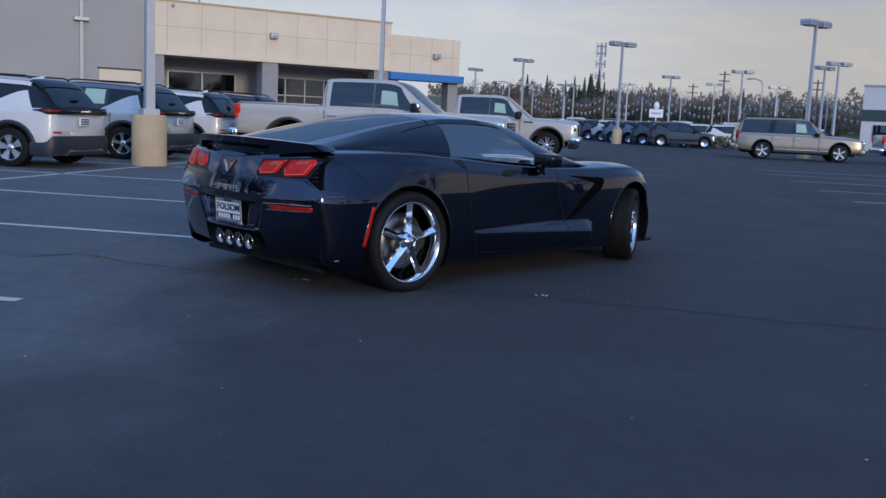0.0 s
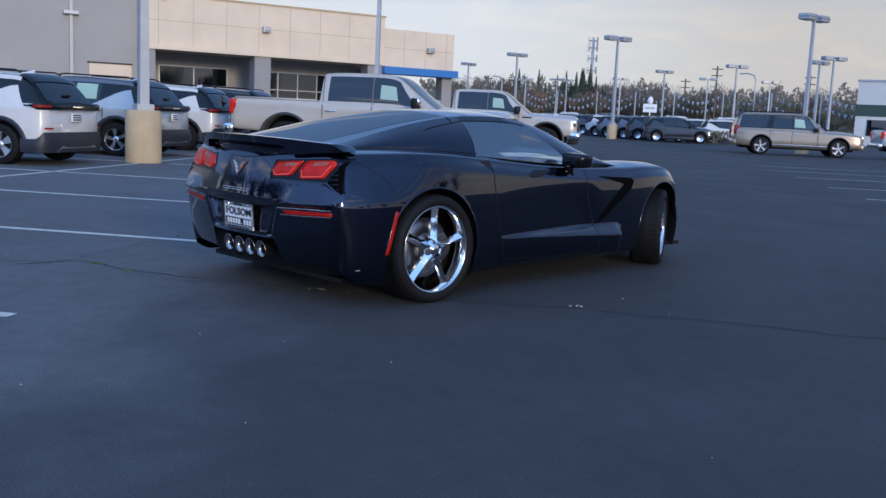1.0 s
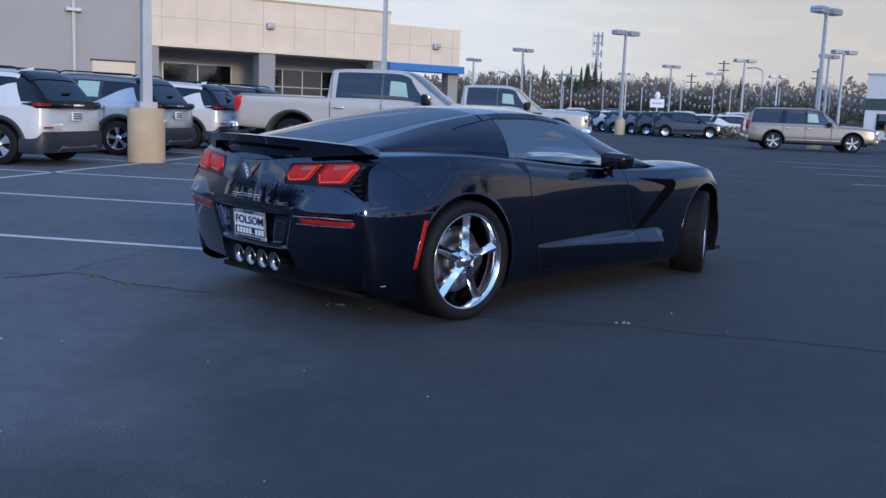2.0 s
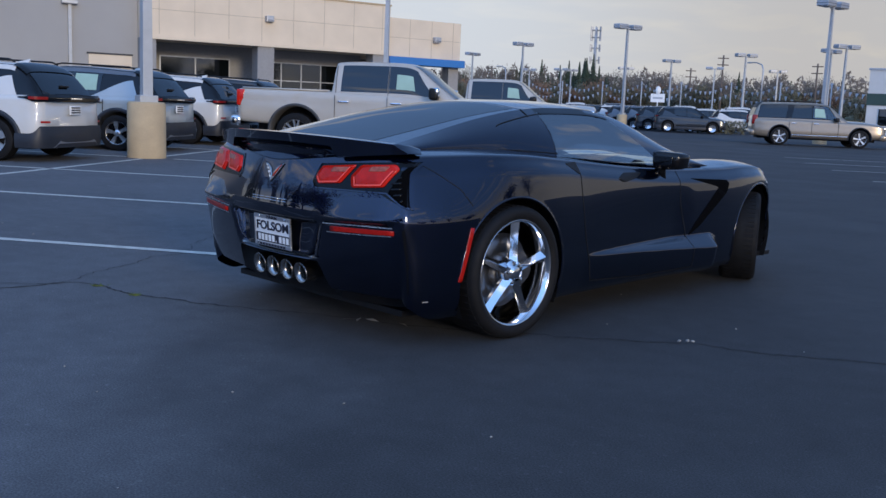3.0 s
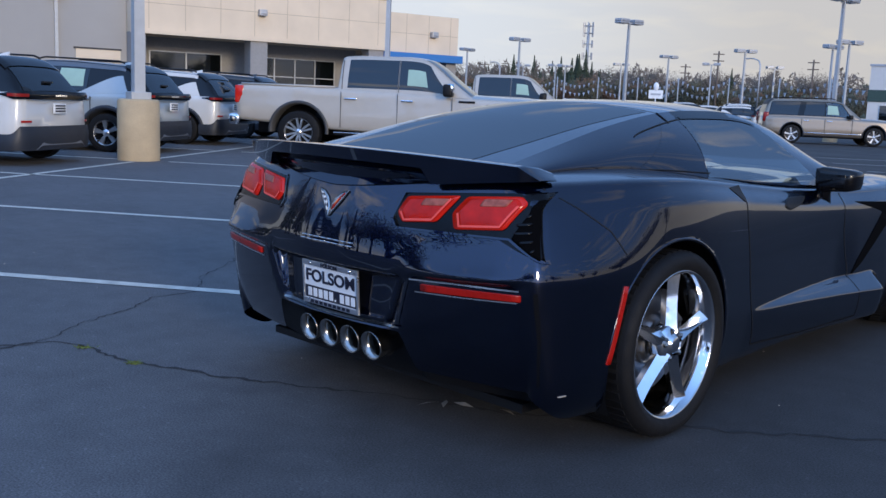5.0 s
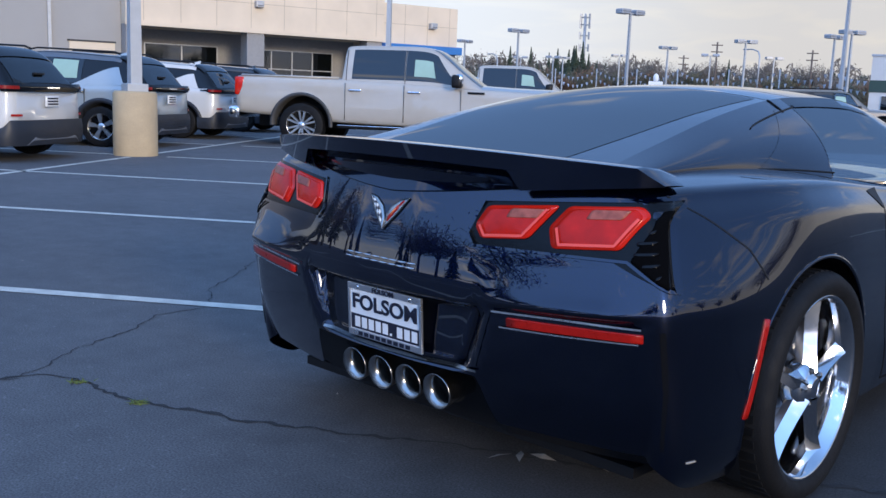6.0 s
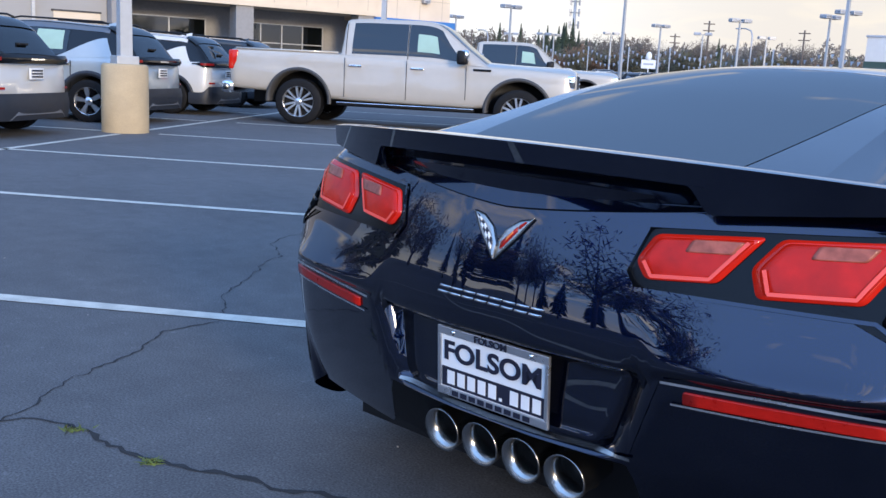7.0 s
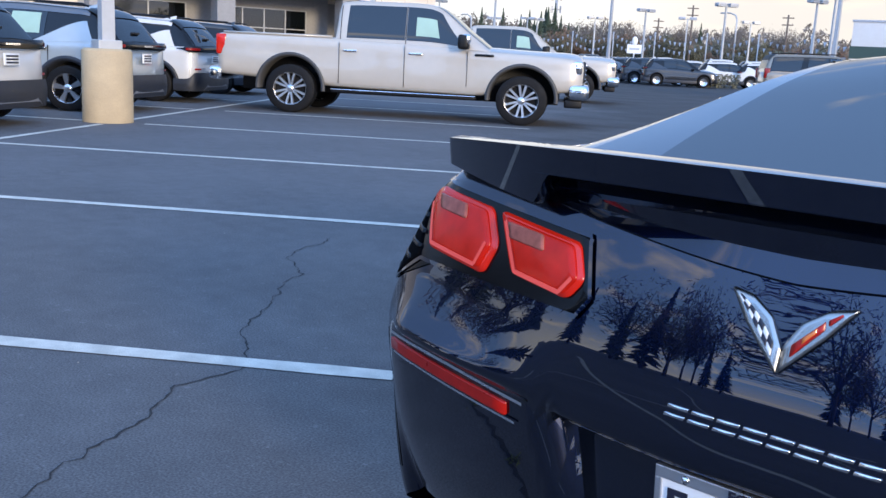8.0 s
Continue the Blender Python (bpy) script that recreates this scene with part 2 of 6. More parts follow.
M = dict(
    asphalt=asphalt_mat(),
    line=mat("line_paint", (0.60, 0.565, 0.49), 0.7, vary=0.25, scale=9, bump=0.3, bump_scale=140, fine=0.25),
    navy=mat("navy_metallic_paint", (0.0007, 0.0046, 0.0235), 0.22, 0.9, 1.0, vary=0.04, scale=2, spec=0.1, coat_rough=0.012),
    gloss_black=mat("gloss_black", (0.004, 0.004, 0.005), 0.12, vary=0.05, spec=0.4),
    vent_black=mat("vent_black", (0.0015, 0.0015, 0.002), 0.9, vary=0.05, spec=0.05),
    lamp_black=mat("lamp_housing_black", (0.003, 0.003, 0.004), 0.16, vary=0.05, spec=0.2),
    satin_black=mat("satin_black_plastic", (0.007, 0.007, 0.008), 0.5, vary=0.1, spec=0.3),
    rubber=mat("tyre_rubber", (0.0055, 0.0055, 0.0065), 0.7, spec=0.25, vary=0.2, scale=18, bump=0.2, bump_scale=200),
    chrome=mat("chrome", (0.75, 0.76, 0.78), 0.07, 1.0, vary=0.04),
    wheel_chrome=mat("polished_wheel", (0.74, 0.75, 0.77), 0.09, 1.0, vary=0.08, scale=9),
    steel=mat("brushed_steel", (0.40, 0.39, 0.375), 0.22, 1.0, vary=0.12, scale=20),
    soot=mat("sooty_steel", (0.02, 0.018, 0.016), 0.7, 0.3),
    iron=mat("brake_iron", (0.22, 0.22, 0.23), 0.38, 1.0, vary=0.15),
    alloy=mat("silver_alloy", (0.62, 0.63, 0.65), 0.28, 0.9, vary=0.06),
    # lamps are off: weak emission in the red lenses stands in for sunlight
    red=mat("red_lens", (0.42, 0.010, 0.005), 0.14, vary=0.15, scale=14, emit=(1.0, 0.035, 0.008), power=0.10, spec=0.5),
    red_deep=mat("deep_red_lens", (0.22, 0.006, 0.005), 0.15, vary=0.1),
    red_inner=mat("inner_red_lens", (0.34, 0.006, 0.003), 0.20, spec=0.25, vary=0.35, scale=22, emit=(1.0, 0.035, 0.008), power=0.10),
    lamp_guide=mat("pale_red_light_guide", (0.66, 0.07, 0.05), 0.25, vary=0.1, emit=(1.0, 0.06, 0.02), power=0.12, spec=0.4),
    red_clear=mat("clear_lamp_window", (0.34, 0.09, 0.06), 0.2, spec=0.25, vary=0.4, scale=45),
    reflector=mat("red_reflector", (0.36, 0.008, 0.004), 0.30, coat=0.15, vary=0.15, scale=60, spec=0.3),
    amber=mat("amber_lens", (0.7, 0.16, 0.02), 0.2, coat=0.8),
    white_paint=mat("pearl_white_paint", (0.58, 0.565, 0.535), 0.35, 0.0, 0.9, vary=0.03, scale=3),
    silver_paint=mat("silver_blue_paint", (0.36, 0.40, 0.415), 0.35, 0.3, 0.9, vary=0.03),
    cream_paint=mat("warm_white_truck_paint", (0.45, 0.405, 0.345), 0.35, 0.1, 0.9, vary=0.03),
    tan_paint=mat("tan_metallic_paint", (0.27, 0.22, 0.165), 0.3, 0.6, 0.9, vary=0.03),
    black_paint=mat("black_paint", (0.012, 0.014, 0.018), 0.3, 0.2, 0.9, vary=0.03),
    gray_paint=mat("gray_paint", (0.10, 0.11, 0.125), 0.3, 0.5, 0.9, vary=0.03),
    red_paint=mat("red_paint", (0.28, 0.02, 0.02), 0.3, 0.2, 0.9, vary=0.03),
    cladding=mat("dark_cladding", (0.016, 0.019, 0.027), 0.5, vary=0.1),
    skid_gray=mat("gray_skid_plate", (0.16, 0.17, 0.19), 0.4, 0.3, vary=0.06),
    arch_gray=mat("gray_arch_moulding", (0.045, 0.044, 0.044), 0.5, vary=0.1),
    glass=glass_mat("tinted_glass", (0.72, 0.86, 0.88), 0.88, 1.95),
    dark_glass=glass_mat("privacy_glass", (0.25, 0.28, 0.32), 0.18),
    hatch_glass=glass_mat("hatch_glass", (0.25, 0.28, 0.32), 0.10, 3.5),
    door_glass=glass_mat("door_glass", (0.80, 0.95, 0.97), 0.86, 4.0),
    paper=mat("window_sticker", (0.32, 0.47, 0.39), 0.6, vary=0.06),
    plate_white=mat("plate_white", (0.78, 0.78, 0.77), 0.35, vary=0.06, coat=0.3),
    ink=mat("navy_ink", (0.012, 0.014, 0.03), 0.4, vary=0.05),
    concrete=mat("concrete", (0.47, 0.355, 0.215), 0.85, vary=0.12, scale=3, bump=0.25, bump_scale=40, fine=0.08),
    pole=mat("pole_paint", (0.42, 0.43, 0.44), 0.5, 0.2, vary=0.08),
    stucco=mat("beige_stucco", (0.72, 0.595, 0.445), 0.9, vary=0.08, scale=0.6, bump=0.2, bump_scale=30),
    gray_wall=mat("gray_block_wall", (0.36, 0.345, 0.325), 0.9, vary=0.07, scale=0.4, bump=0.2, bump_scale=20),
    joint=mat("panel_joint", (0.45, 0.37, 0.27), 0.9, vary=0.1),
    # gray with the porch's shade mixed into the colour; caps and roof share it
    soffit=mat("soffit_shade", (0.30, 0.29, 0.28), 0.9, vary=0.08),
    blue=mat("blue_awning", (0.03, 0.17, 0.45), 0.5, vary=0.06),
    shop_glass=glass_mat("showroom_glass", (0.5, 0.55, 0.58), 0.45),
    frame_metal=mat("aluminium_frame", (0.45, 0.45, 0.45), 0.4, 0.7),
    leather=mat("dark_leather", (0.02, 0.02, 0.022), 0.55, vary=0.1),
    bark=mat("bark", (0.09, 0.075, 0.06), 0.9, vary=0.3, scale=8),
    conifer=mat("conifer_needles", (0.035, 0.050, 0.028), 0.85, vary=0.45, scale=0.5),
    twig=mat("bare_twigs", (0.15, 0.125, 0.105), 0.9, vary=0.3),
    russet=mat("russet_scrub", (0.19, 0.115, 0.075), 0.9, vary=0.4, scale=0.4),
    olive=mat("olive_scrub", (0.105, 0.100, 0.065), 0.9, vary=0.4, scale=0.4),
    grass=mat("dry_grass_bank", (0.12, 0.115, 0.06), 0.95, vary=0.3, scale=0.15),
    weed=mat("weed_green", (0.10, 0.13, 0.03), 0.8, vary=0.4, scale=60),
    crack=mat("crack_dark", (0.024, 0.025, 0.027), 0.95, vary=0.3),
    debris=mat("pale_debris", (0.30, 0.28, 0.25), 0.8),
    bunting=mat("pennant", (0.42, 0.43, 0.45), 0.7, random_tint=0.3),
    wire=mat("black_wire", (0.03, 0.03, 0.03), 0.7),
    wood=mat("utility_pole_wood", (0.13, 0.10, 0.08), 0.9, vary=0.2),
    galv=mat("galvanised_steel", (0.42, 0.43, 0.45), 0.5, 0.6),
    green_trim=mat("dark_green_trim", (0.03, 0.06, 0.05), 0.6),
)


M["navy"].node_tree.nodes["Principled BSDF"].inputs["Coat IOR"].default_value = 1.62


# ---- mesh helpers ----
def mesh_from(name, verts, faces, material, smooth=True):
    me = bpy.data.meshes.new(name)
    me.from_pydata([tuple(v) for v in verts], [], faces)
    me.materials.append(material)
    me.update()
    if smooth:
        me.shade_smooth()
    return me


def part(name, data, material, parent, label="", smooth=True):
    """One mesh object under a thing or part; data: a bmesh, a mesh, or (verts, faces)."""
    if isinstance(data, bmesh.types.BMesh):
        me = bpy.data.meshes.new(name)
        data.normal_update()
        data.to_mesh(me)
        data.free()
        me.materials.append(material)
        if smooth:
            me.shade_smooth()
    elif isinstance(data, tuple):
        me = mesh_from(name, data[0], data[1], material, smooth)
    else:
        me = data
    ob = new(name, me)
    if parent is not None:
        ob.parent = parent
    if label:
        ob["label"] = label
    return ob


def sharp(ob, angle=35):
    ob.data.set_sharp_from_angle(angle=radians(angle))
    return ob


def thing(name, label, category, m=None, group="", kind=""):
    ob = new(name)
    ob.empty_display_size = 0.2
    if m is not None:
        ob.matrix_world = m
    return tagged(ob, label, category, group, kind)


def box(bm, x0, x1, y0, y1, z0, z1, bevel=0.0):
    r = bmesh.ops.create_cube(bm, size=1.0, matrix=Matrix.LocRotScale(((x0 + x1) / 2, (y0 + y1) / 2, (z0 + z1) / 2), None, (x1 - x0, y1 - y0, z1 - z0)))
    if bevel:
        es = {e for v in r["verts"] for e in v.link_edges}
        bmesh.ops.bevel(bm, geom=list(es), offset=bevel, segments=2, affect="EDGES", profile=0.6)
    return r["verts"]


def box_bm(*a, bevel=0.0):
    bm = bmesh.new()
    box(bm, *a, bevel=bevel)
    return bm


def lathe(profile, n=48, axis="x"):
    """Verts and faces of a turned shape; profile: (along, radius) rows; closed ring by ring."""
    vs, fs = [], []
    for a, r in profile:
        for i in range(n):
            t = 2 * math.pi * i / n
            c, s = r * math.cos(t), r * math.sin(t)
            vs.append((a, c, s) if axis == "x" else (c, s, a))
    for k in range(len(profile) - 1):
        for i in range(n):
            j = (i + 1) % n
            fs.append((k * n + i, k * n + j, (k + 1) * n + j, (k + 1) * n + i))
    return vs, fs


def tube(points, radius, n=10, taper=None, cap=True):
    """Verts and faces of a round bar along points."""
    pts = [Vector(p) for p in points]
    vs, fs = [], []
    for i, p in enumerate(pts):
        d = (pts[min(i + 1, len(pts) - 1)] - pts[max(i - 1, 0)]).normalized()
        a = d.orthogonal().normalized() if i == 0 else (a - d * a.dot(d)).normalized()
        b = d.cross(a)
        r = radius if taper is None else radius + (taper - radius) * i / (len(pts) - 1)
        for k in range(n):
            t = 2 * math.pi * k / n
            vs.append(p + r * (math.cos(t) * a + math.sin(t) * b))
    for i in range(len(pts) - 1):
        for k in range(n):
            j = (k + 1) % n
            fs.append((i * n + k, i * n + j, (i + 1) * n + j, (i + 1) * n + k))
    if cap:
        fs += [tuple(range(n))[::-1], tuple(range((len(pts) - 1) * n, len(pts) * n))]
    return vs, fs


def join(*pieces):
    vs, fs = [], []
    for v, f in pieces:
        k = len(vs)
        vs += list(v)
        fs += [tuple(i + k for i in q) for q in f]
    return vs, fs


def moved(m, vf):
    return [m @ Vector(v) for v in vf[0]], vf[1]


def grid(fn, nu, nv):
    """Verts and faces of a patch fn(u, v), u and v from 0 to 1."""
    vs = [fn(i / nu, j / nv) for i in range(nu + 1) for j in range(nv + 1)]
    fs = [(i * (nv + 1) + j, (i + 1) * (nv + 1) + j, (i + 1) * (nv + 1) + j + 1, i * (nv + 1) + j + 1) for i in range(nu) for j in range(nv)]
    return vs, fs


def curve_through(keys, s):
    """Catmull-Rom through rows of keys (first column rises)."""
    k = 0
    while k < len(keys) - 2 and s > keys[k + 1][0]:
        k += 1
    p1, p2 = keys[k], keys[k + 1]
    p0, p3 = keys[max(k - 1, 0)], keys[min(k + 2, len(keys) - 1)]
    h = p2[0] - p1[0]
    t = (s - p1[0]) / h
    t = min(max(t, 0.0), 1.0)
    res = []
    for c in range(1, len(p1)):
        m1 = (p2[c] - p0[c]) / max(p2[0] - p0[0], 1e-6) * h
        m2 = (p3[c] - p1[c]) / max(p3[0] - p1[0], 1e-6) * h
        res.append((2 * t**3 - 3 * t**2 + 1) * p1[c] + (t**3 - 2 * t**2 + t) * m1 + (-2 * t**3 + 3 * t**2) * p2[c] + (t**3 - t**2) * m2)
    return res if len(res) > 1 else res[0]


def smooth01(a, b, x):
    t = min(max((x - a) / (b - a), 0.0), 1.0)
    return t * t * (3 - 2 * t)


def facing(vf, centre):
    """The faces of a patch turned away from a centre."""
    vs, fs, res = vf[0], vf[1], []
    c = Vector(centre)
    for f in fs:
        p = [Vector(vs[k]) for k in f]
        n = (p[1] - p[0]).cross(p[2] - p[0]) + (p[2] - p[0]).cross(p[-1] - p[0])
        res.append(f if n.dot(sum(p, Vector()) / len(p) - c) >= 0 else tuple(reversed(f)))
    return vs, res


LOT = pose(0, 0, 0, 0, 0, 35)


def lot(u, n, z=0.0, turn=0.0):
    """A pose in the parking grid: u along the stalls, n across them."""
    return LOT @ pose(u, n, z, 0, 0, turn)


# ---- ground ----
g = part("ground", box_bm(-900, 900, -900, 900, -0.3, 0.0), M["asphalt"], None, smooth=False)
tagged(g, "dark gray weathered asphalt of a parking lot", "ground", kind="structure")


def stripe(u0, n0, u1, n1, width=0.10):
    a, b = Vector((u0, n0, 0)), Vector((u1, n1, 0))
    d = (b - a).normalized() * 0.5
    w = Vector((-d.y, d.x, 0)).normalized() * width / 2
    k = max(int((b - a).length / 0.25), 1)
    rng = random.Random(int(u0 * 10 + n0 * 100))
    bm = bmesh.new()
    rows = []
    for i in range(k + 1):
        p = a.lerp(b, i / k)
        j = 1 + rng.uniform(-0.07, 0.07)
        rows.append([bm.verts.new(p + w * j + Vector((0, 0, 0.004))), bm.verts.new(p - w * j + Vector((0, 0, 0.004)))])
    for r, s in zip(rows, rows[1:]):
        bm.faces.new((r[0], r[1], s[1], s[0]))
    ob = part("parking_line", bm, M["line"], None, smooth=False)
    ob.matrix_world = LOT
    return tagged(ob, "worn white painted parking line on the asphalt", "parking line", "stall lines", "structure")


LINES_N = [-4.9, -1.82, 1.23, 4.20, 7.29, 10.50, 13.90, 17.2, 20.4, 23.6, 26.8, 30.0]
for n in LINES_N:
    k = -6.78 - 0.028 * (n - 5)
    stripe(k if n < 9 else k + 0.5, n, -1.32, n)
    stripe(k - 5.5, n, k - 0.05, n)
stripe(-6.50, -8.0, -6.86, 10.1)
stripe(-6.90, 11.0, -7.55, 34.0)
for n in (8.4, 11.6, 14.7, 18.4, 21.6, 24.8):
    stripe(6.3, n, 11.8, n)


# ---- the sports coupe ----
RISE = 0.025
OUTLINE = [  # half plan at the shoulder from tail to nose: key, x, y, shoulder height
    (0.00, 0.00, -0.893, 0.898), (0.03, 0.135, -0.8915, 0.898), (0.08, 0.36, -0.862, 0.900), (0.155, 0.68, -0.793, 0.902), (0.195, 0.822, -0.742, 0.893),
    (0.215, 0.868, -0.675, 0.880), (0.25, 0.910, -0.50, 0.884), (0.32, 0.935, -0.15, 0.893), (0.38, 0.935, 0.15, 0.885), (0.46, 0.895, 0.60, 0.850),
    (0.55, 0.862, 1.15, 0.808), (0.63, 0.852, 1.65, 0.785), (0.72, 0.862, 2.20, 0.784), (0.77, 0.852, 2.50, 0.792),
    (0.81, 0.818, 2.78, 0.778), (0.86, 0.738, 3.03, 0.690), (0.92, 0.53, 3.28, 0.585), (0.97, 0.260, 3.46, 0.500), (1.00, 0.00, 3.51, 0.480)]
SIDE_OFF = [(0.10, -0.075), (0.16, -0.03), (0.24, -0.008), (0.34, 0.0), (0.5, 0.0), (0.62, -0.004), (0.72, -0.012), (0.80, -0.022), (0.95, -0.045)]
TAIL_SOFT = [(0.10, -0.16), (0.16, -0.112), (0.24, -0.066), (0.36, -0.024), (0.48, -0.001), (0.58, 0.010), (0.66, 0.002), (0.72, -0.010), (0.80, -0.032), (0.86, -0.052), (0.95, -0.088)]
SHELF = [(0.10, 0.0), (0.540, 0.0), (0.552, 0.002), (0.564, 0.028), (0.571, 0.033), (0.579, 0.0315), (0.60, 0.0205), (0.615, 0.0140), (0.635, 0.0080), (0.656, 0.003), (0.676, 0.0), (0.95, 0.0)]
FLOOR_Z = 0.12


def outline(s):
    x, y, z = curve_through(OUTLINE, s)
    return Vector((x, y, 0)), z


def outward(s):
    a, b = outline(max(s - 0.004, 0))[0], outline(min(s + 0.004, 1))[0]
    d = (b - a).normalized()
    if s < 0.004:
        d = Vector((1, 0, 0))
    if s > 0.996:
        d = Vector((-1, 0, 0))
    return Vector((d.y, -d.x, 0))


def skin(s, z):
    """The coupe's wall: outline key s (0 tail, 1 nose), height z, right-hand side."""
    p, top = outline(s)
    n = outward(s)
    tail = smooth01(0.25, 0.85, -n.y) * (1 if s < 0.5 else 0)
    # a facet above the sill that widens towards the front wheel
    k = min(max((p.y - 0.58) / 1.15, 0.0), 1.25) * (1 - smooth01(1.96, 2.06, p.y))
    zt, zb = 0.346 + 0.022 * k, 0.340 - 0.040 * k
    flare = 0.068 * k * min(max((zt - z) / (zt - zb), 0.0), 1.0) * smooth01(0.08, 0.16, z)
    hollow = 0.022 * k * smooth01(zt - 0.03, zt + 0.01, z) * (1 - smooth01(0.45, 0.72, z)) * (1 - smooth01(1.55, 1.80, p.y))
    off = (1 - tail) * (curve_through(SIDE_OFF, z) + flare - hollow)
    # the bumper's top is a shelf, widest below the lamps and gone at the middle
    ledge = smooth01(0.30, 0.66, p.x) * (1 - smooth01(0.71, 0.82, p.x))
    off += tail * (curve_through(TAIL_SOFT, z) + ledge * curve_through(SHELF, z - 0.04 * p.x ** 2))
    p = p.copy()
    p.x *= 1 - 0.085 * smooth01(0.58, 0.92, z) * smooth01(-0.1, -0.65, p.y)
    off -= (0.03 - 0.016 * tail) * smooth01(top - 0.10 + 0.05 * tail, top, z) ** 2
    if tail > 0.5 and p.x < 0.40:
        edge = 0.400 - 0.35 * max(0.556 - z, 0)
        off -= (0.040 + 0.024 * smooth01(0.37, 0.54, z)) * smooth01(edge, edge - 0.07, p.x) * (1 - (1 - smooth01(0.355, 0.385, z)) * smooth01(0.335, 0.30, p.x)) * smooth01(0.560, 0.536, z)
    return p + n * off + Vector((0, 0, z))


SPINE = [(-0.9, 0.925), (-0.45, 0.925), (0.3, 0.90), (1.2, 0.83), (1.9, 0.83), (2.3, 0.825), (2.8, 0.765), (3.25, 0.645), (3.62, 0.49)]


def coupe_body():
    NS, NZ, NT = 280, 92, 16
    vs, fs = [], []
    for i in range(NS + 1):
        s = i / NS
        p, top = outline(s)
        low = FLOOR_Z + 0.10 * smooth01(0.24, 0.19, s) + 0.135 * smooth01(0.395, 0.335, p.x) * (1 if s < 0.3 else 0)
        for j in range(NZ + 1):
            vs.append(skin(s, low + (top - low) * j / NZ))
        edge = skin(s, top)
        cy = min(max(p.y, -0.55), 3.1)
        c = Vector((0, cy, curve_through(SPINE, p.y)))
        for j in range(1, NT + 1):
            k = j / NT
            q = edge.lerp(c, k)
            bulge = 0.022 * math.sin(math.pi * min(k * 2.2, 1)) if p.y < 2 else 0.035 * math.sin(math.pi * min(k * 1.8, 1))
            q.z = edge.z + (c.z - edge.z) * smooth01(0, 1, k) + bulge
            vs.append(q)
    row = NZ + NT + 1
    inside = set()
    for (cy, cz, R) in ((-0.040, 0.298, 0.395), (2.70, 0.295, 0.380)):
        for k, v in enumerate(vs):
            if abs(v.x) > 0.5 and v.z < 0.8 and math.hypot(v.y - cy, v.z - cz) < R:
                inside.add(k)
    faces = [(i * row + j, (i + 1) * row + j, (i + 1) * row + j + 1, i * row + j + 1) for i in range(NS) for j in range(row - 1)]
    faces = [f for f in faces if not all(k in inside for k in f)]
    used = {k for f in faces for k in f}
    for k in inside & used:
        v = vs[k]
        cy, cz, R = (-0.040, 0.298, 0.395) if v.y < 1.3 else (2.70, 0.295, 0.380)
        d = math.hypot(v.y - cy, v.z - cz) or 1
        v.y, v.z = cy + (v.y - cy) * R / d, cz + (v.z - cz) * R / d
    n = len(vs)
    vs2 = vs + [Vector((-v.x, v.y, v.z)) for v in vs]
    fs2 = faces + [tuple(n + k for k in reversed(f)) for f in faces]
    bm = bmesh.new()
    bv = [bm.verts.new(v) for v in vs2]
    for f in fs2:
        bm.faces.new([bv[k] for k in f])
    bmesh.ops.remove_doubles(bm, verts=bm.verts, dist=0.0006)
    loose = [v for v in bm.verts if not v.link_faces]
    bmesh.ops.delete(bm, geom=loose, context="VERTS")
    bmesh.ops.recalc_face_normals(bm, faces=bm.faces)
    return bm


coupe = thing("sports_car", "dark navy two-door sports coupe with rear spoiler, parked on asphalt", "car", pose(0, 0, RISE))
body = part("body", coupe_body(), M["navy"], coupe)

# greenhouse: belt line, roof edge and crown along the car
BELT = [(-0.62, 0.60, 0.895), (-0.2, 0.625, 0.900), (0.15, 0.645, 0.900), (0.6, 0.705, 0.872), (1.1, 0.735, 0.838), (1.5, 0.735, 0.812), (1.95, 0.72, 0.795), (2.15, 0.71, 0.79)]
ROOF = [(-0.62, 0.56, 0.915, 0.93), (-0.3, 0.535, 0.985, 1.008), (0.1, 0.51, 1.07, 1.098), (0.5, 0.49, 1.128, 1.162), (0.85, 0.485, 1.142, 1.178), (1.1, 0.50, 1.132, 1.173), (1.4, 0.54, 1.068, 1.122), (1.75, 0.62, 0.925, 0.975), (2.15, 0.70, 0.80, 0.84)]


def canopy(y, q, out=0.0):
    """The coupe's greenhouse: q 0 at the belt, 0.5 at the roof edge, 1 on the centre line; q beyond 1 is the other side."""
    side = 1
    if q > 1:
        q, side = 2 - q, -1
    bx, bz = curve_through(BELT, y)
    rx, rz, cz = curve_through(ROOF, y)
    if q <= 0.5:
        k = q / 0.5
        x = bx + (rx - bx) * k + 0.035 * math.sin(math.pi * k)
        z = bz + (rz - bz) * k
        x -= 0.02 * k**6
    else:
        k = (q - 0.5) / 0.5
        x = (rx - 0.02) * (1 - k)
        z = rz + (cz - rz) * (1 - (1 - k) ** 2.2)
    if out:
        e = 0.01
        a = canopy(y + e, q if side > 0 else 2 - q) - canopy(y - e, q if side > 0 else 2 - q)
        b = canopy(y, (q + e) if q + e <= 1 else q) - canopy(y, max(q - e, 0))
        n = a.cross(b).normalized() * -1
        if n.z < -0.2 or (abs(n.z) < 0.3 and n.x < 0):
            n = -n
        if side < 0:
            n.x = abs(n.x) * -1
        return Vector((side * x, y, z)) + n * out
    return Vector((side * x, y, z))


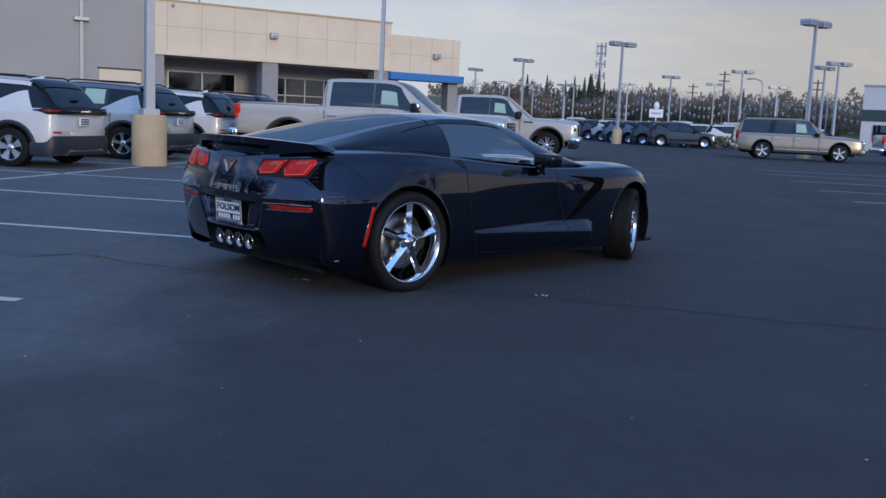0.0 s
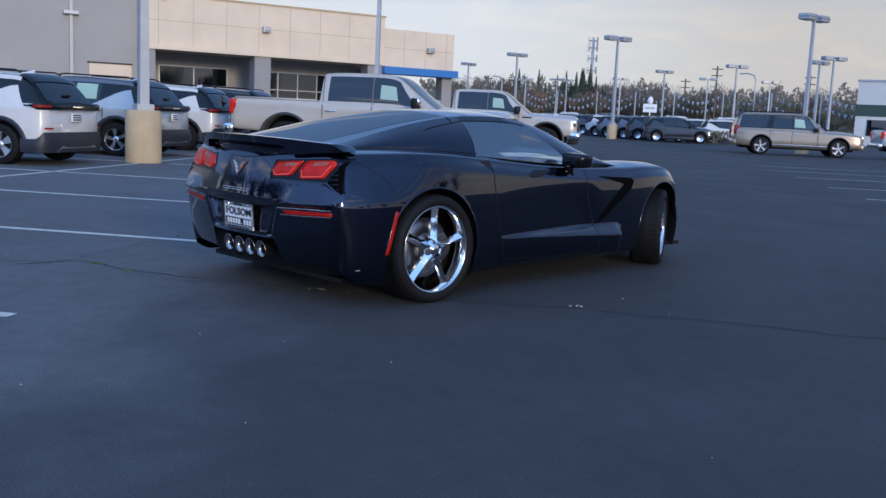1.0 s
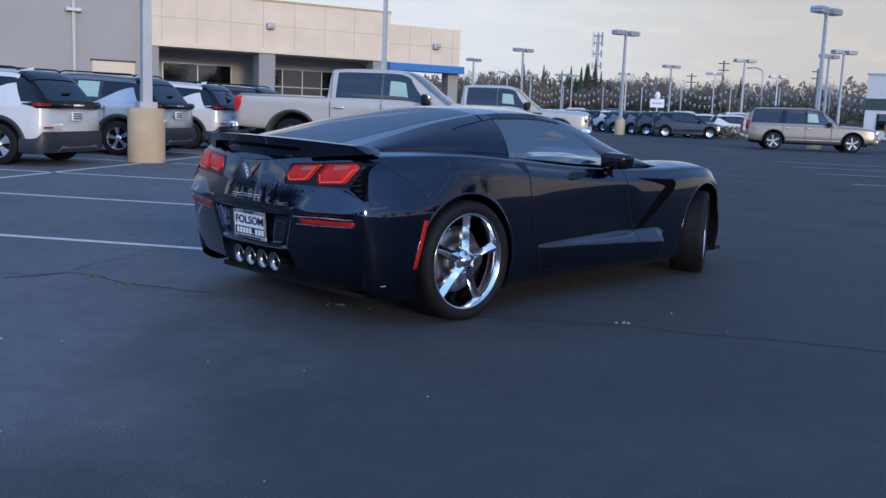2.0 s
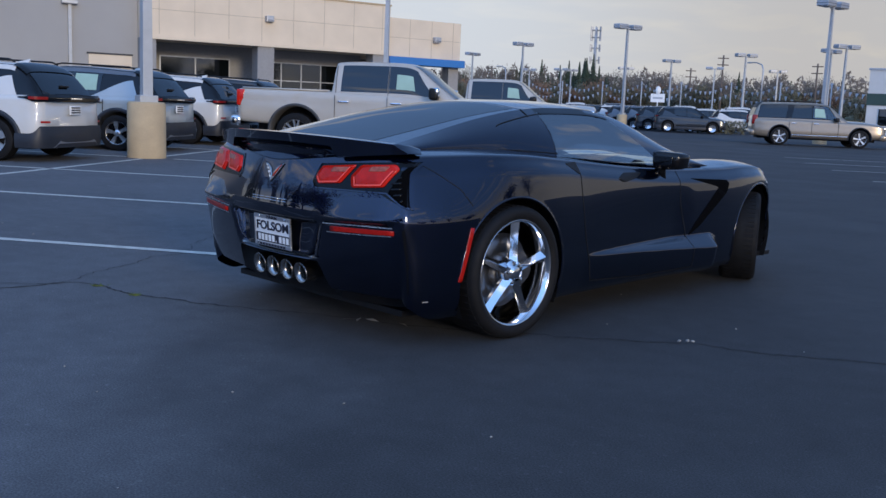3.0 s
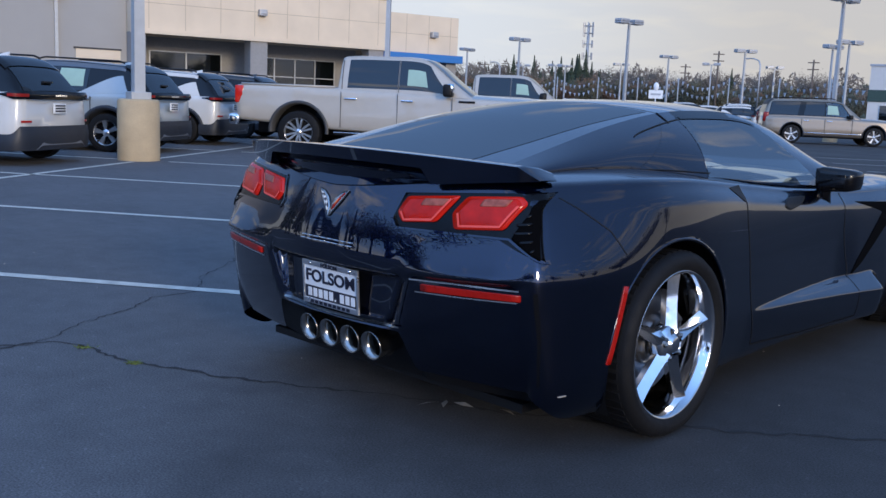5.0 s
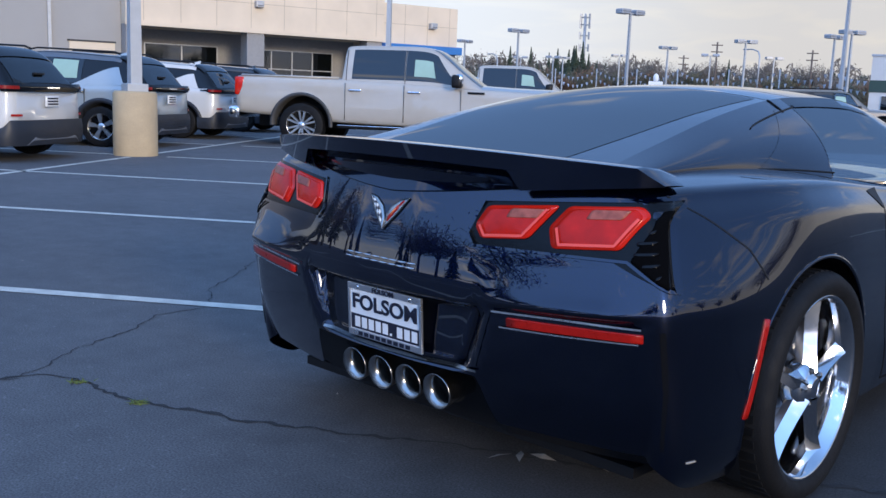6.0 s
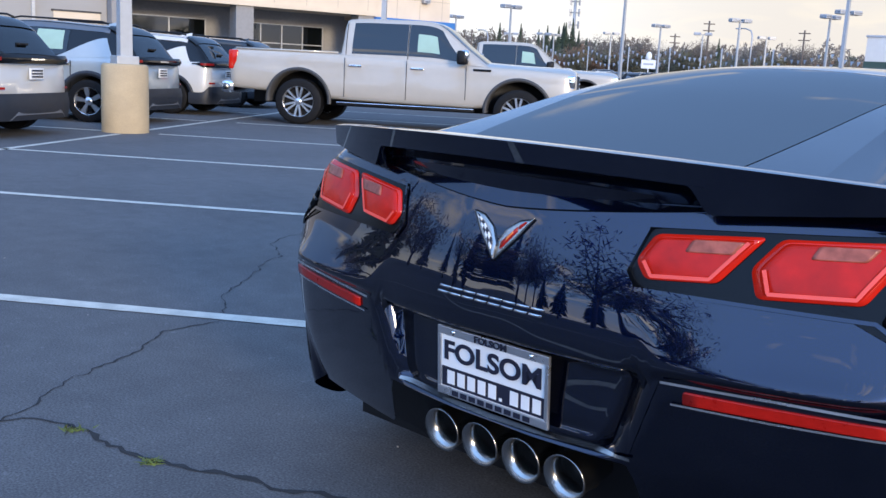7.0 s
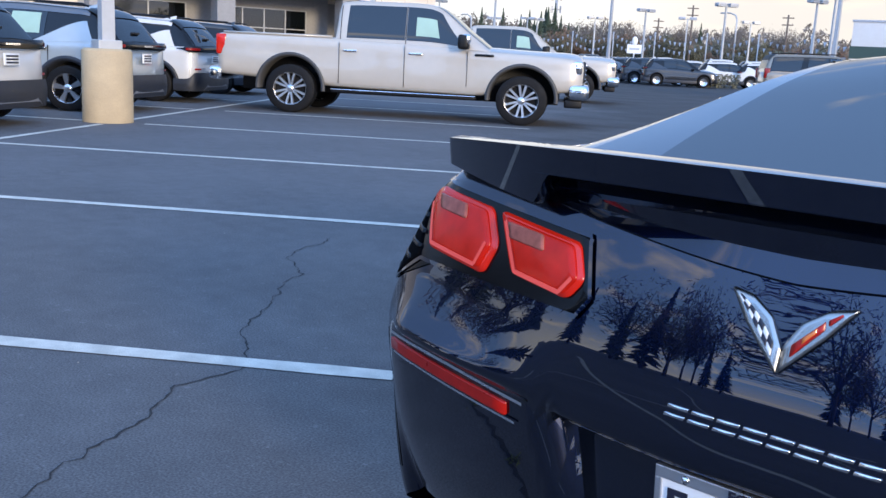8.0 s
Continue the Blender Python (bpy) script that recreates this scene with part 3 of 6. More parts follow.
def canopy_patch(y0, y1, q0, q1, nu=24, nv=24, out=0.0):
    """Patch between two slanted ends: y0 and y1 are functions of q."""
    def fn(u, v):
        q = q0 + (q1 - q0) * v
        a = y0(q) if callable(y0) else y0
        b = y1(q) if callable(y1) else y1
        return canopy(a + (b - a) * u, q, out)
    return facing(grid(fn, nu, nv), (0, 0.7, 0.75))


def mirror_patch(*a, **k):
    v, f = canopy_patch(*a, **k)
    return [Vector((-p.x, p.y, p.z)) for p in v], [tuple(reversed(t)) for t in f]


DOOR_Y = lambda q: 0.545 + 0.06 * q          # rear edge of the door glass
WIN_END = lambda q: 1.57 - 0.85 * q         # door glass runs out along the windscreen pillar
part("roof_panel", canopy_patch(0.669, 1.172, 0.5, 1.5, 20, 48), M["navy"], coupe, "navy removable roof panel")
part("roof_seal", canopy_patch(0.44, 1.24, 0.5, 1.5, 24, 48, -0.006), M["satin_black"], coupe)
part("roof_hoop", canopy_patch(0.465, 0.657, 0.5, 1.5, 8, 48), M["navy"], coupe)
part("windscreen_header", canopy_patch(1.184, 1.245, 0.5, 1.5, 4, 48), M["navy"], coupe)
part("windscreen", canopy_patch(1.25, 2.12, 0.545, 1.455, 24, 40), M["glass"], coupe, "raked windscreen glass")
part("hatch_frame", canopy_patch(-0.62, 0.455, 0.5, 1.5, 60, 60), M["navy"], coupe, "navy hatch surround")
GLASS_W = [(-0.62, 0.365), (-0.5, 0.382), (-0.28, 0.402), (0.08, 0.424), (0.45, 0.438)]


def hatch_point(y, x, out=0.0):
    rx = curve_through(ROOF, y)[0] - 0.02
    return canopy(y, 1 - 0.5 * x / rx, 0.0) + Vector((0, -0.35, 0.94)) * out


def hatch_grid(wide, y0, y1, out):
    """The hatch glass with rounded lower corners."""
    def fn(u, v):
        k = 2 * v - 1
        y = y0 + (y1 - y0) * u + 0.045 * max(abs(k) - 0.80, 0) ** 2 / 0.04 * (1 - u) ** 4
        return hatch_point(y, k * (curve_through(GLASS_W, y) + wide), out)
    return facing(grid(fn, 44, 56), (0, 0.2, 0.6))


part("rear_hatch_glass", hatch_grid(0.0, -0.60, 0.44, 0.0012), M["hatch_glass"], coupe, "dark curved rear hatch glass")
for patch, sgn in ((canopy_patch, 1), (mirror_patch, -1)):
    part("quarter_panel", patch(-0.62, lambda q: DOOR_Y(q) - 0.02, 0.0, 0.5, 40, 16), M["navy"], coupe)
    part("windscreen_pillar", patch(1.02, 2.12, 0.44, 0.545, 30, 6), M["navy"], coupe)
    part("sail_panel", patch(WIN_END, 2.12, 0.0, 0.45, 20, 12), M["navy"], coupe)
    part("door_pillar", patch(lambda q: DOOR_Y(q) - 0.02, 1.02, 0.455, 0.5, 12, 3), M["gloss_black"], coupe)
    part("door_window", patch(lambda q: DOOR_Y(q) - 0.015, WIN_END, 0.0, 0.455, 30, 14), M["door_glass"], coupe, "tinted door glass")
    part("window_trim", patch(lambda q: DOOR_Y(q), lambda q: WIN_END(q) + 0.01, 0.438, 0.458, 30, 2, out=0.003), M["gloss_black"], coupe)
    part("quarter_window", patch(lambda q: 0.10 + 0.78 * max(q - 0.04, 0), lambda q: DOOR_Y(q) - 0.022, 0.03, 0.44, 14, 12, out=0.0008), M["navy"], coupe, "dark quarter window")
    seams = [[(0.095 + 0.445 * k / 14, 0.028) for k in range(15)], [(0.095, 0.028), (0.105, -0.01)], [(0.16 + 0.40 * k / 14, 0.365 + 0.075 * (k / 14) ** 0.6) for k in range(15)], [(0.46, 0.42 + 0.08 * k / 4) for k in range(5)]]
    part("quarter_seam", join(*[tube([Vector((sgn * p.x, p.y, p.z)) for p in (canopy(a, b, 0.002) for a, b in line)], 0.0028, 6) for line in seams]), M["satin_black"], coupe)


def bisect(f, lo, hi):
    for _ in range(30):
        mid = (lo + hi) / 2
        if f(mid) < 0:
            lo = mid
        else:
            hi = mid
    return (lo + hi) / 2


def tail_at(x, z, out=0.0):
    s = bisect(lambda k: skin(k, z).x - abs(x), 0.0, 0.235)
    p, n = skin(s, z) + outward(s) * out, 1 if x >= 0 else -1
    return Vector((p.x * n, p.y, p.z))


def side_at(y, z, out=0.0, sgn=1):
    s = bisect(lambda k: skin(k, z).y - y, 0.17, 0.95)
    p = skin(s, z) + outward(s) * out
    return Vector((p.x * sgn, p.y, p.z))


def rounded(poly, r=0.012, step=0.02):
    """Points along a polygon with its corners rounded."""
    pts = []
    n = len(poly)
    for i in range(n):
        a, b, c = Vector(poly[i - 1]), Vector(poly[i]), Vector(poly[(i + 1) % n])
        r1 = min(r, (a - b).length / 2.2, (c - b).length / 2.2)
        p, q = b + (a - b).normalized() * r1, b + (c - b).normalized() * r1
        for k in range(5):
            t = k / 4
            pts.append((1 - t) ** 2 * p + 2 * t * (1 - t) * b + t * t * q)
        nxt = c + (b - c).normalized() * min(r, (b - c).length / 2.2)
        m = int((nxt - q).length / step)
        pts += [q.lerp(nxt, (k + 1) / (m + 1)) for k in range(m)]
    return pts


def badge(poly, at, out=0.003, depth=0.008, r=0.012, rings=5, dome=0.0):
    """A raised pad of a polygon's outline laid on a curved surface."""
    edge = rounded(poly, r)
    c = sum(edge, Vector((0, 0))) / len(edge)
    n = len(edge)
    vs = [at(p.x, p.y, out - depth) for p in edge]
    for k in range(rings):
        f = 1 - k / rings
        vs += [at(*(c + (p - c) * f), out + dome * (1 - f * f)) for p in edge]
    vs.append(at(c.x, c.y, out + dome))
    fs = []
    for k in range(rings):
        fs += [(k * n + i, k * n + (i + 1) % n, (k + 1) * n + (i + 1) % n, (k + 1) * n + i) for i in range(n)]
    fs += [(rings * n + i, rings * n + (i + 1) % n, len(vs) - 1) for i in range(n)]
    return vs, fs


def ribbon(path, at, width=0.005, out=0.001):
    """A thin strip along a line on a curved surface."""
    pts = [Vector(p) for p in path]
    fine = [a.lerp(b, k / 12) for a, b in zip(pts, pts[1:]) for k in range(12)] + [pts[-1]]
    vs = []
    for i, p in enumerate(fine):
        d = (fine[min(i + 1, len(fine) - 1)] - fine[max(i - 1, 0)]).normalized()
        w = Vector((-d.y, d.x)) * width / 2
        vs += [at(*(p + w), out), at(*(p - w), out)]
    return vs, [(2 * i, 2 * i + 1, 2 * i + 3, 2 * i + 2) for i in range(len(fine) - 1)]


def flip(fn):
    return lambda x, z, o=0.0: fn(-x, z, o)


BEZEL = [(0.302, 0.745), (0.329, 0.834), (0.772, 0.868), (0.847, 0.652), (0.737, 0.720), (0.324, 0.715)]
LENS_IN = [(0.320, 0.768), (0.345, 0.820), (0.540, 0.838), (0.476, 0.748), (0.345, 0.736)]
LENS_OUT = [(0.526, 0.782), (0.564, 0.838), (0.736, 0.851), (0.758, 0.830), (0.716, 0.746), (0.546, 0.732)]


def shrink(poly, f):
    c = sum((Vector(p) for p in poly), Vector((0, 0))) / len(poly)
    return [tuple(c + (Vector(p) - c) * f) for p in poly]


for sgn in (1, -1):
    at = tail_at if sgn > 0 else flip(tail_at)
    lamp = part("tail_lamp", badge(BEZEL, at, 0.0022, 0.006, 0.02, rings=16), M["lamp_black"], coupe, "black tail lamp housing with two red lenses")
    part("rim", join(*[ribbon(list(BEZEL) + [BEZEL[0]], at, 0.007, 0.0050)]), M["navy"], lamp)
    for poly in (LENS_IN, LENS_OUT):
        # lens, inner lens and guide emit a little to look sunlit
        lens = part("lens", badge(poly, at, 0.007, 0.008, 0.012, dome=0.005), M["red"], lamp, "unlit red lens with sunlit glow put into its colour")
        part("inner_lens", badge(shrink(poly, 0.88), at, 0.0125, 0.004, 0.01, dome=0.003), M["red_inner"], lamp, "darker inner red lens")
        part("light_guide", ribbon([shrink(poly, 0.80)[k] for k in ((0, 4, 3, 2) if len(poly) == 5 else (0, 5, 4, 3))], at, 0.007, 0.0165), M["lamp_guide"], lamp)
        c = shrink(poly, 0.9)
        top = [c[1], c[2]]
        mx, mz = (top[0][0] * 0.45 + top[1][0] * 0.55), (top[0][1] + top[1][1]) / 2
        part("reversing_window", badge([(mx - 0.040, mz - 0.028), (mx - 0.030, mz - 0.004), (mx + 0.060, mz + 0.002), (mx + 0.046, mz - 0.022)], at, 0.0165, 0.003, 0.006), M["red_clear"], lamp, "clear reversing lamp window")
    part("vent_panel", badge([(0.744, 0.722), (0.768, 0.800), (0.768, 0.842), (0.776, 0.842), (0.820, 0.705), (0.834, 0.660)], at, 0.006, 0.008, 0.006, rings=6), M["vent_black"], lamp)
    for k in range(5):
        z = 0.795 - 0.026 * k
        x0, x1 = (0.764, 0.748, 0.748, 0.772, 0.806)[k], 0.774 + 0.0100 * k
        part("slat", badge([(x0, z - 0.008), (x0, z + 0.0), (x1, z + 0.005), (x1, z - 0.003)], at, 0.0075, 0.006, 0.003, rings=2), M["lamp_black"], lamp)
    refl = part("rear_reflector", badge([(0.448, 0.517), (0.448, 0.541), (0.800, 0.552), (0.800, 0.530)], at, 0.006, 0.01, 0.004), M["reflector"], coupe, "narrow red bumper reflector")
    part("trim", ribbon([(0.405, 0.552), (0.60, 0.560), (0.795, 0.5645)], at, 0.005, 0.007), M["alloy"], refl)
    part("trim", ribbon([(0.425, 0.512), (0.60, 0.517), (0.79, 0.526)], at, 0.004, 0.005), M["alloy"], refl)
    part("bumper_seam", ribbon([(0.838, 0.56), (0.842, 0.40), (0.832, 0.25)], at, 0.010, 0.001), M["gloss_black"], coupe)
    sat = (lambda y, z, o=0.0, g=sgn: side_at(y, z, o, g))
    part("side_marker", badge([(-0.378, 0.560), (-0.356, 0.556), (-0.424, 0.30), (-0.446, 0.30)], sat, 0.004, 0.008, 0.006), M["reflector"], coupe, "tall thin red side marker")
    door = part("door_seam", join(ribbon([(0.51, 0.85), (0.525, 0.70), (0.575, 0.45), (0.62, 0.32), (0.66, 0.19)], sat, 0.007, 0.0012), ribbon([(0.66, 0.19), (1.2, 0.165), (1.72, 0.175)], sat, 0.007, 0.0012), ribbon([(1.72, 0.175), (1.70, 0.40), (1.62, 0.60), (1.60, 0.78)], sat, 0.007, 0.0012)), M["satin_black"], coupe)
    part("door_vent", badge([(0.40, 0.852), (0.51, 0.858), (0.515, 0.79), (0.49, 0.80)], sat, 0.002, 0.004, 0.01), M["satin_black"], coupe)
    part("door_handle_recess", badge([(0.90, 0.755), (0.98, 0.788), (1.20, 0.784), (1.10, 0.752), (0.96, 0.732)], sat, 0.0015, 0.004, 0.03), M["satin_black"], coupe, "black flush door handle recess")
    vent = part("fender_vent", badge([(1.745, 0.735), (2.17, 0.716), (2.205, 0.692), (2.165, 0.622), (2.05, 0.676)], sat, 0.003, 0.006, 0.012), M["vent_black"], coupe, "black fender side vent")
    part("channel", badge([(2.07, 0.668), (2.165, 0.628), (2.02, 0.535), (1.85, 0.425), (1.735, 0.372), (1.79, 0.440), (1.93, 0.555)], sat, 0.003, 0.006, 0.010), M["vent_black"], vent)
    part("fuel_door_seam" if sgn < 0 else "quarter_seam", ribbon([(-0.62, 0.875), (-0.42, 0.74), (-0.36, 0.66)], sat, 0.005, 0.001), M["satin_black"], coupe)
    # wheel wells
    for y, z, R in ((-0.040, 0.298, 0.395), (2.70, 0.295, 0.380)):
        def well(u, v, y=y, z=z, R=R, g=sgn):
            a = radians(-28 + 236 * u)
            edge = 0.905 if y < 1 else 0.735
            x = edge - 0.5 * v
            rr = R + 0.004 - 0.006 * v
            return Vector((g * x, y + rr * math.cos(a), max(z + rr * math.sin(a), 0.10)))
        part("wheel_arch", grid(well, 48, 4), M["satin_black"], coupe)
        arc = [(y + (R - 0.001) * math.cos(radians(a)), z + (R - 0.001) * math.sin(radians(a))) for a in range(-20 if y < 1 else 12, 201, 4)]
        part("arch_lip", tube([side_at(p, q, -0.004, sgn) for p, q in arc if q > 0.17], 0.007, 8), M["navy"], coupe)

part("fascia_clip", badge([(-0.634, 0.214), (-0.634, 0.2185), (-0.604, 0.2195), (-0.604, 0.215)], lambda y, z, o=0.0: side_at(y, z, o, 1), 0.003, 0.005, 0.0015, rings=2), M["debris"], coupe, "small pale clip at the bumper corner")

# rear centre panel, plate, exhaust
PANEL = [(-0.335, 0.555), (0.335, 0.555), (0.285, 0.372), (-0.285, 0.372)]
pan = part("licence_panel", badge(PANEL, tail_at, 0.004, 0.01, 0.03, rings=8), M["navy"], coupe, "glossy dark licence plate recess")
part("trim", ribbon([(-0.30, 0.372), (0, 0.366), (0.345, 0.372)], tail_at, 0.007, 0.009), M["steel"], pan)
for sgn in (1, -1):
    def slope(u, v, g=sgn):
        """A rolled edge that leans outwards towards the top."""
        z = 0.553 - 0.170 * v
        r, a = 0.058 - 0.018 * v, u * math.pi / 2
        y = tail_at(0.412 - 0.06 * v, z).y
        return Vector((g * (0.402 - 0.0595 * v - r * math.sin(a)), y - 0.003 + r * (1 - math.cos(a)), z))
    part("chamfer", facing(grid(slope, 14, 10), (sgn * 0.42, -0.70, 0.46)), M["navy"], pan)
def valance(u, v):
    x = (u - 0.5) * 1.66
    p = tail_at(x, 0.36 if abs(x) < 0.33 else 0.27)
    return Vector((x * (1 - 0.06 * v), p.y + 0.045 + 0.10 * v + (0.05 if abs(x) < 0.33 else 0.0), 0.40 - 0.25 * v))


part("diffuser", grid(valance, 60, 5), M["satin_black"], coupe, "black rear diffuser")
for x in (-0.178, -0.06, 0.06, 0.178):
    tip = part("exhaust_tip", moved(pose(x, -0.818, 0.270, 8, 0, 0), ([(p[1], p[0], p[2]) for p in lathe([(0.22, 0.046), (0.03, 0.050), (0.0, 0.053), (-0.007, 0.0535), (-0.009, 0.0515), (0.026, 0.0395), (0.10, 0.038)], 40)[0]], [tuple(reversed(f)) for f in lathe([(0, 1)] * 7, 40)[1]])), M["steel"], coupe, "polished round exhaust tip")
    part("bore", moved(pose(x, -0.745, 0.262, 90, 0, 0), ([(0.041 * math.cos(k * math.pi / 12), 0.041 * math.sin(k * math.pi / 12), 0) for k in range(24)], [tuple(range(24))])), M["soot"], tip)


def text_mesh(body_text, size, extrude=0.0008):
    cu = bpy.data.curves.new("lettering", "FONT")
    cu.body, cu.size, cu.align_x, cu.align_y, cu.extrude = body_text, size, "CENTER", "CENTER", extrude
    cu.offset = size * 0.028
    ob = new("lettering", cu)
    me = bpy.data.meshes.new_from_object(ob.evaluated_get(bpy.context.evaluated_depsgraph_get()))
    bpy.data.objects.remove(ob)
    bpy.data.curves.remove(cu)
    return me


PM = pose(0, -0.868, 0.460, 94, 0, 0)       # the plate leans slightly back
plate = part("licence_plate", box_bm(-0.150, 0.150, -0.076, 0.076, -0.002, 0.002, bevel=0.0009), M["plate_white"], coupe, "white dealer plate with dark lettering in a chrome frame", smooth=False)
plate.matrix_local = PM
bm = bmesh.new()
box(bm, -0.157, 0.157, 0.062, 0.081, -0.003, 0.006, 0.002); box(bm, -0.157, 0.157, -0.081, -0.062, -0.003, 0.006, 0.002)
box(bm, -0.157, -0.147, -0.0625, 0.0625, -0.003, 0.006, 0.002); box(bm, 0.147, 0.157, -0.0625, 0.0625, -0.003, 0.006, 0.002)
part("plate_frame", bm, M["alloy"], plate, "chrome plate frame", smooth=False)
for txt, size, y, z, sx in (("FOLSOM", 0.062, 0.024, 0.0035, 1.18), ("FOLSOM", 0.021, 0.0705, 0.0075, 1.15)):
    me = text_mesh(txt, size)
    me.materials.append(M["ink"])
    t = part("lettering", me, None, plate)
    t.matrix_local = Matrix.Translation((0, y, z)) @ Matrix.Diagonal((sx, 1, 1, 1))
part("band", box_bm(-0.145, 0.145, -0.060, -0.014, 0.002, 0.0032), M["ink"], plate, smooth=False)
for k in range(9):
    w = 0.011 if k != 5 else 0.004
    part("bar", box_bm(-0.128 + 0.0305 * k, -0.128 + 0.0305 * k + 2 * w, -0.053, -0.021 if k != 5 else -0.046, 0.003, 0.0042), M["plate_white"], plate, smooth=False)
for k in range(9):
    part("bar", box_bm(-0.112 + 0.0255 * k, -0.112 + 0.0255 * k + 0.019, -0.0775, -0.0655, 0.0055, 0.0068), M["ink"], plate, smooth=False)
for sx in (-0.11, 0.11):
    part("screw", moved(Matrix.Translation((sx, 0.071, 0.004)), lathe([(0.0, 0.0065), (0.004, 0.006), (0.0055, 0.0005)], 16, "z")), M["chrome"], plate)
# chrome wordmark strokes and the two-winged badge
for k in range(8):
    x, z0 = -0.142 + 0.0365 * k, 0.6235
    bars = [(0.0, 0.0, 0.031, 0.0045), (0.004, 0.0125, 0.031, 0.0045)]
    tops = [badge([(x + a, z0 + b), (x + a + h * 0.3, z0 + b + h), (x + a + w + h * 0.3, z0 + b + h), (x + a + w, z0 + b)], tail_at, 0.003, 0.003, 0.001, rings=1) for a, b, w, h in bars]
    part("wordmark_stroke", join(*tops), M["chrome"], coupe, "slim chrome badge stroke")
emblem = part("emblem", badge([(0.0, 0.716), (-0.052, 0.772), (-0.080, 0.812), (-0.050, 0.806), (-0.02, 0.785), (0.0, 0.748)], tail_at, 0.006, 0.006, 0.004, rings=3), M["steel"], coupe, "chrome winged badge with red wing")
part("wing", badge([(0.0, 0.716), (0.052, 0.772), (0.084, 0.814), (0.050, 0.806), (0.02, 0.785), (0.0, 0.748)], tail_at, 0.006, 0.006, 0.004, rings=3), M["steel"], emblem)
def wing_at(k, w, g):
    """A point of a wing: k from the tip of the V outwards, w from its lower to its upper edge."""
    a, b = Vector((0.004 + 0.068 * k, 0.727 + 0.082 * k)), Vector((0.004 + 0.066 * k, 0.748 + 0.060 * k + 0.008 * math.sin(math.pi * k)))
    q = a.lerp(b, w)
    return (g * q.x, q.y)


def wing_field(name, k0, k1, w0, w1, g, material, out=0.0085):
    return part(name, badge([wing_at(k0, w0, g), wing_at(k0, w1, g), wing_at(k1, w1, g), wing_at(k1, w0, g)], tail_at, out, 0.003, 0.0012, rings=2), material, emblem)


wing_field("red_field", 0.14, 0.66, 0.15, 0.85, 1, M["reflector"])
wing_field("gold_field", 0.32, 0.54, 0.35, 0.72, 1, M["amber"], 0.0095)
wing_field("red_field", 0.72, 0.93, 0.20, 0.85, 1, M["reflector"])
for k in range(7):
    for w in range(2):
        wing_field("check", 0.10 + 0.12 * k, 0.21 + 0.12 * k, 0.12 + 0.40 * w, 0.48 + 0.40 * w, -1, M["ink"] if (k + w) % 2 else M["plate_white"])


# spoiler: a curved blade on two legs, with a ducktail ridge below
def wing_edge(x):
    return -0.905 + 0.36 * x * x, 0.969 - 0.030 * (x / 0.78) ** 2


def blade(u, v):
    x = (u - 0.5) * 1.535
    y, z = wing_edge(x)
    e = min(max((abs(x) - 0.722) / 0.0455, 0.0), 1.0)
    # beyond the middle the rear face reaches down to the tail panel
    foot = z - (0.866 + 0.034 * (abs(x) - 0.42) / 0.35)
    t, chord = 0.042 + (max(foot, 0.042) - 0.042) * smooth01(0.405, 0.45, abs(x)), 0.175
    loop = [(0.0, 0.0), (0.13 * t, -t), (0.03, -t - 0.004), (0.09, -t + 0.002), (chord, min(-t + 0.004, -0.040)), (chord, -0.022), (0.10, -0.004), (0.03, 0.003), (0.0, 0.0)]
    k = v * 8
    i = min(int(k), 7)
    a, b = loop[i], loop[i + 1]
    dy, dz = a[0] + (b[0] - a[0]) * (k - i), a[1] + (b[1] - a[1]) * (k - i)
    # the ends narrow to a point on the rear wing
    dy, dz = dy * (1 - 0.5 * e) + 0.030 * e, (dz + t) * (1 - 0.9 * e) - t
    return Vector((x, y + dy, z + dz))


spoiler = part("spoiler", grid(blade, 200, 8), M["navy"], coupe, "glossy dark navy rear spoiler blade")
sharp(spoiler, 40)

def under_blade(u, v):
    """The hollow between the spoiler's legs, with two long creases, down to the tail panel."""
    x = (u - 0.5) * 0.87
    y, z = wing_edge(x)
    low_z = 0.826 + 0.044 * (abs(x) / 0.435) ** 1.3
    low = tail_at(x, low_z, 0.002)
    rows = [(y + 0.004, z - 0.041), (y + 0.050, z - 0.052), (y + 0.040, z - 0.064), (y + 0.054, z - 0.074), (low.y + 0.012, (low_z + z - 0.074) / 2), (low.y - 0.003, low_z + 0.004), (low.y + 0.003, low_z - 0.001)]
    q = rows[int(round(v * 6))]
    return Vector((x, q[0], max(q[1], low_z - 0.001)))


sharp(part("spoiler_underside", grid(under_blade, 60, 6), M["navy"], spoiler), 20)


# wheels
def spoke(r0, r1, face):
    vs, fs = [], []
    rows = 9
    for k in range(rows):
        t = k / (rows - 1)
        r = r0 + (r1 - r0) * t
        w = 0.019 + 0.014 * (1 - t) ** 3 + 0.014 * t**2.5
        h = face - 0.030 * math.sin(math.pi * t * 0.5) + 0.014 * t
        for dx, dw in ((h - 0.020, -w), (h - 0.006, -w * 0.55), (h + 0.010, 0.0), (h - 0.006, w * 0.55), (h - 0.020, w), (h - 0.045, w * 0.8), (h - 0.045, -w * 0.8)):
            vs.append((dx, dw, r))
    for k in range(rows - 1):
        for i in range(7):
            j = (i + 1) % 7
            fs.append((k * 7 + i, k * 7 + j, (k + 1) * 7 + j, (k + 1) * 7 + i))
    return vs, fs


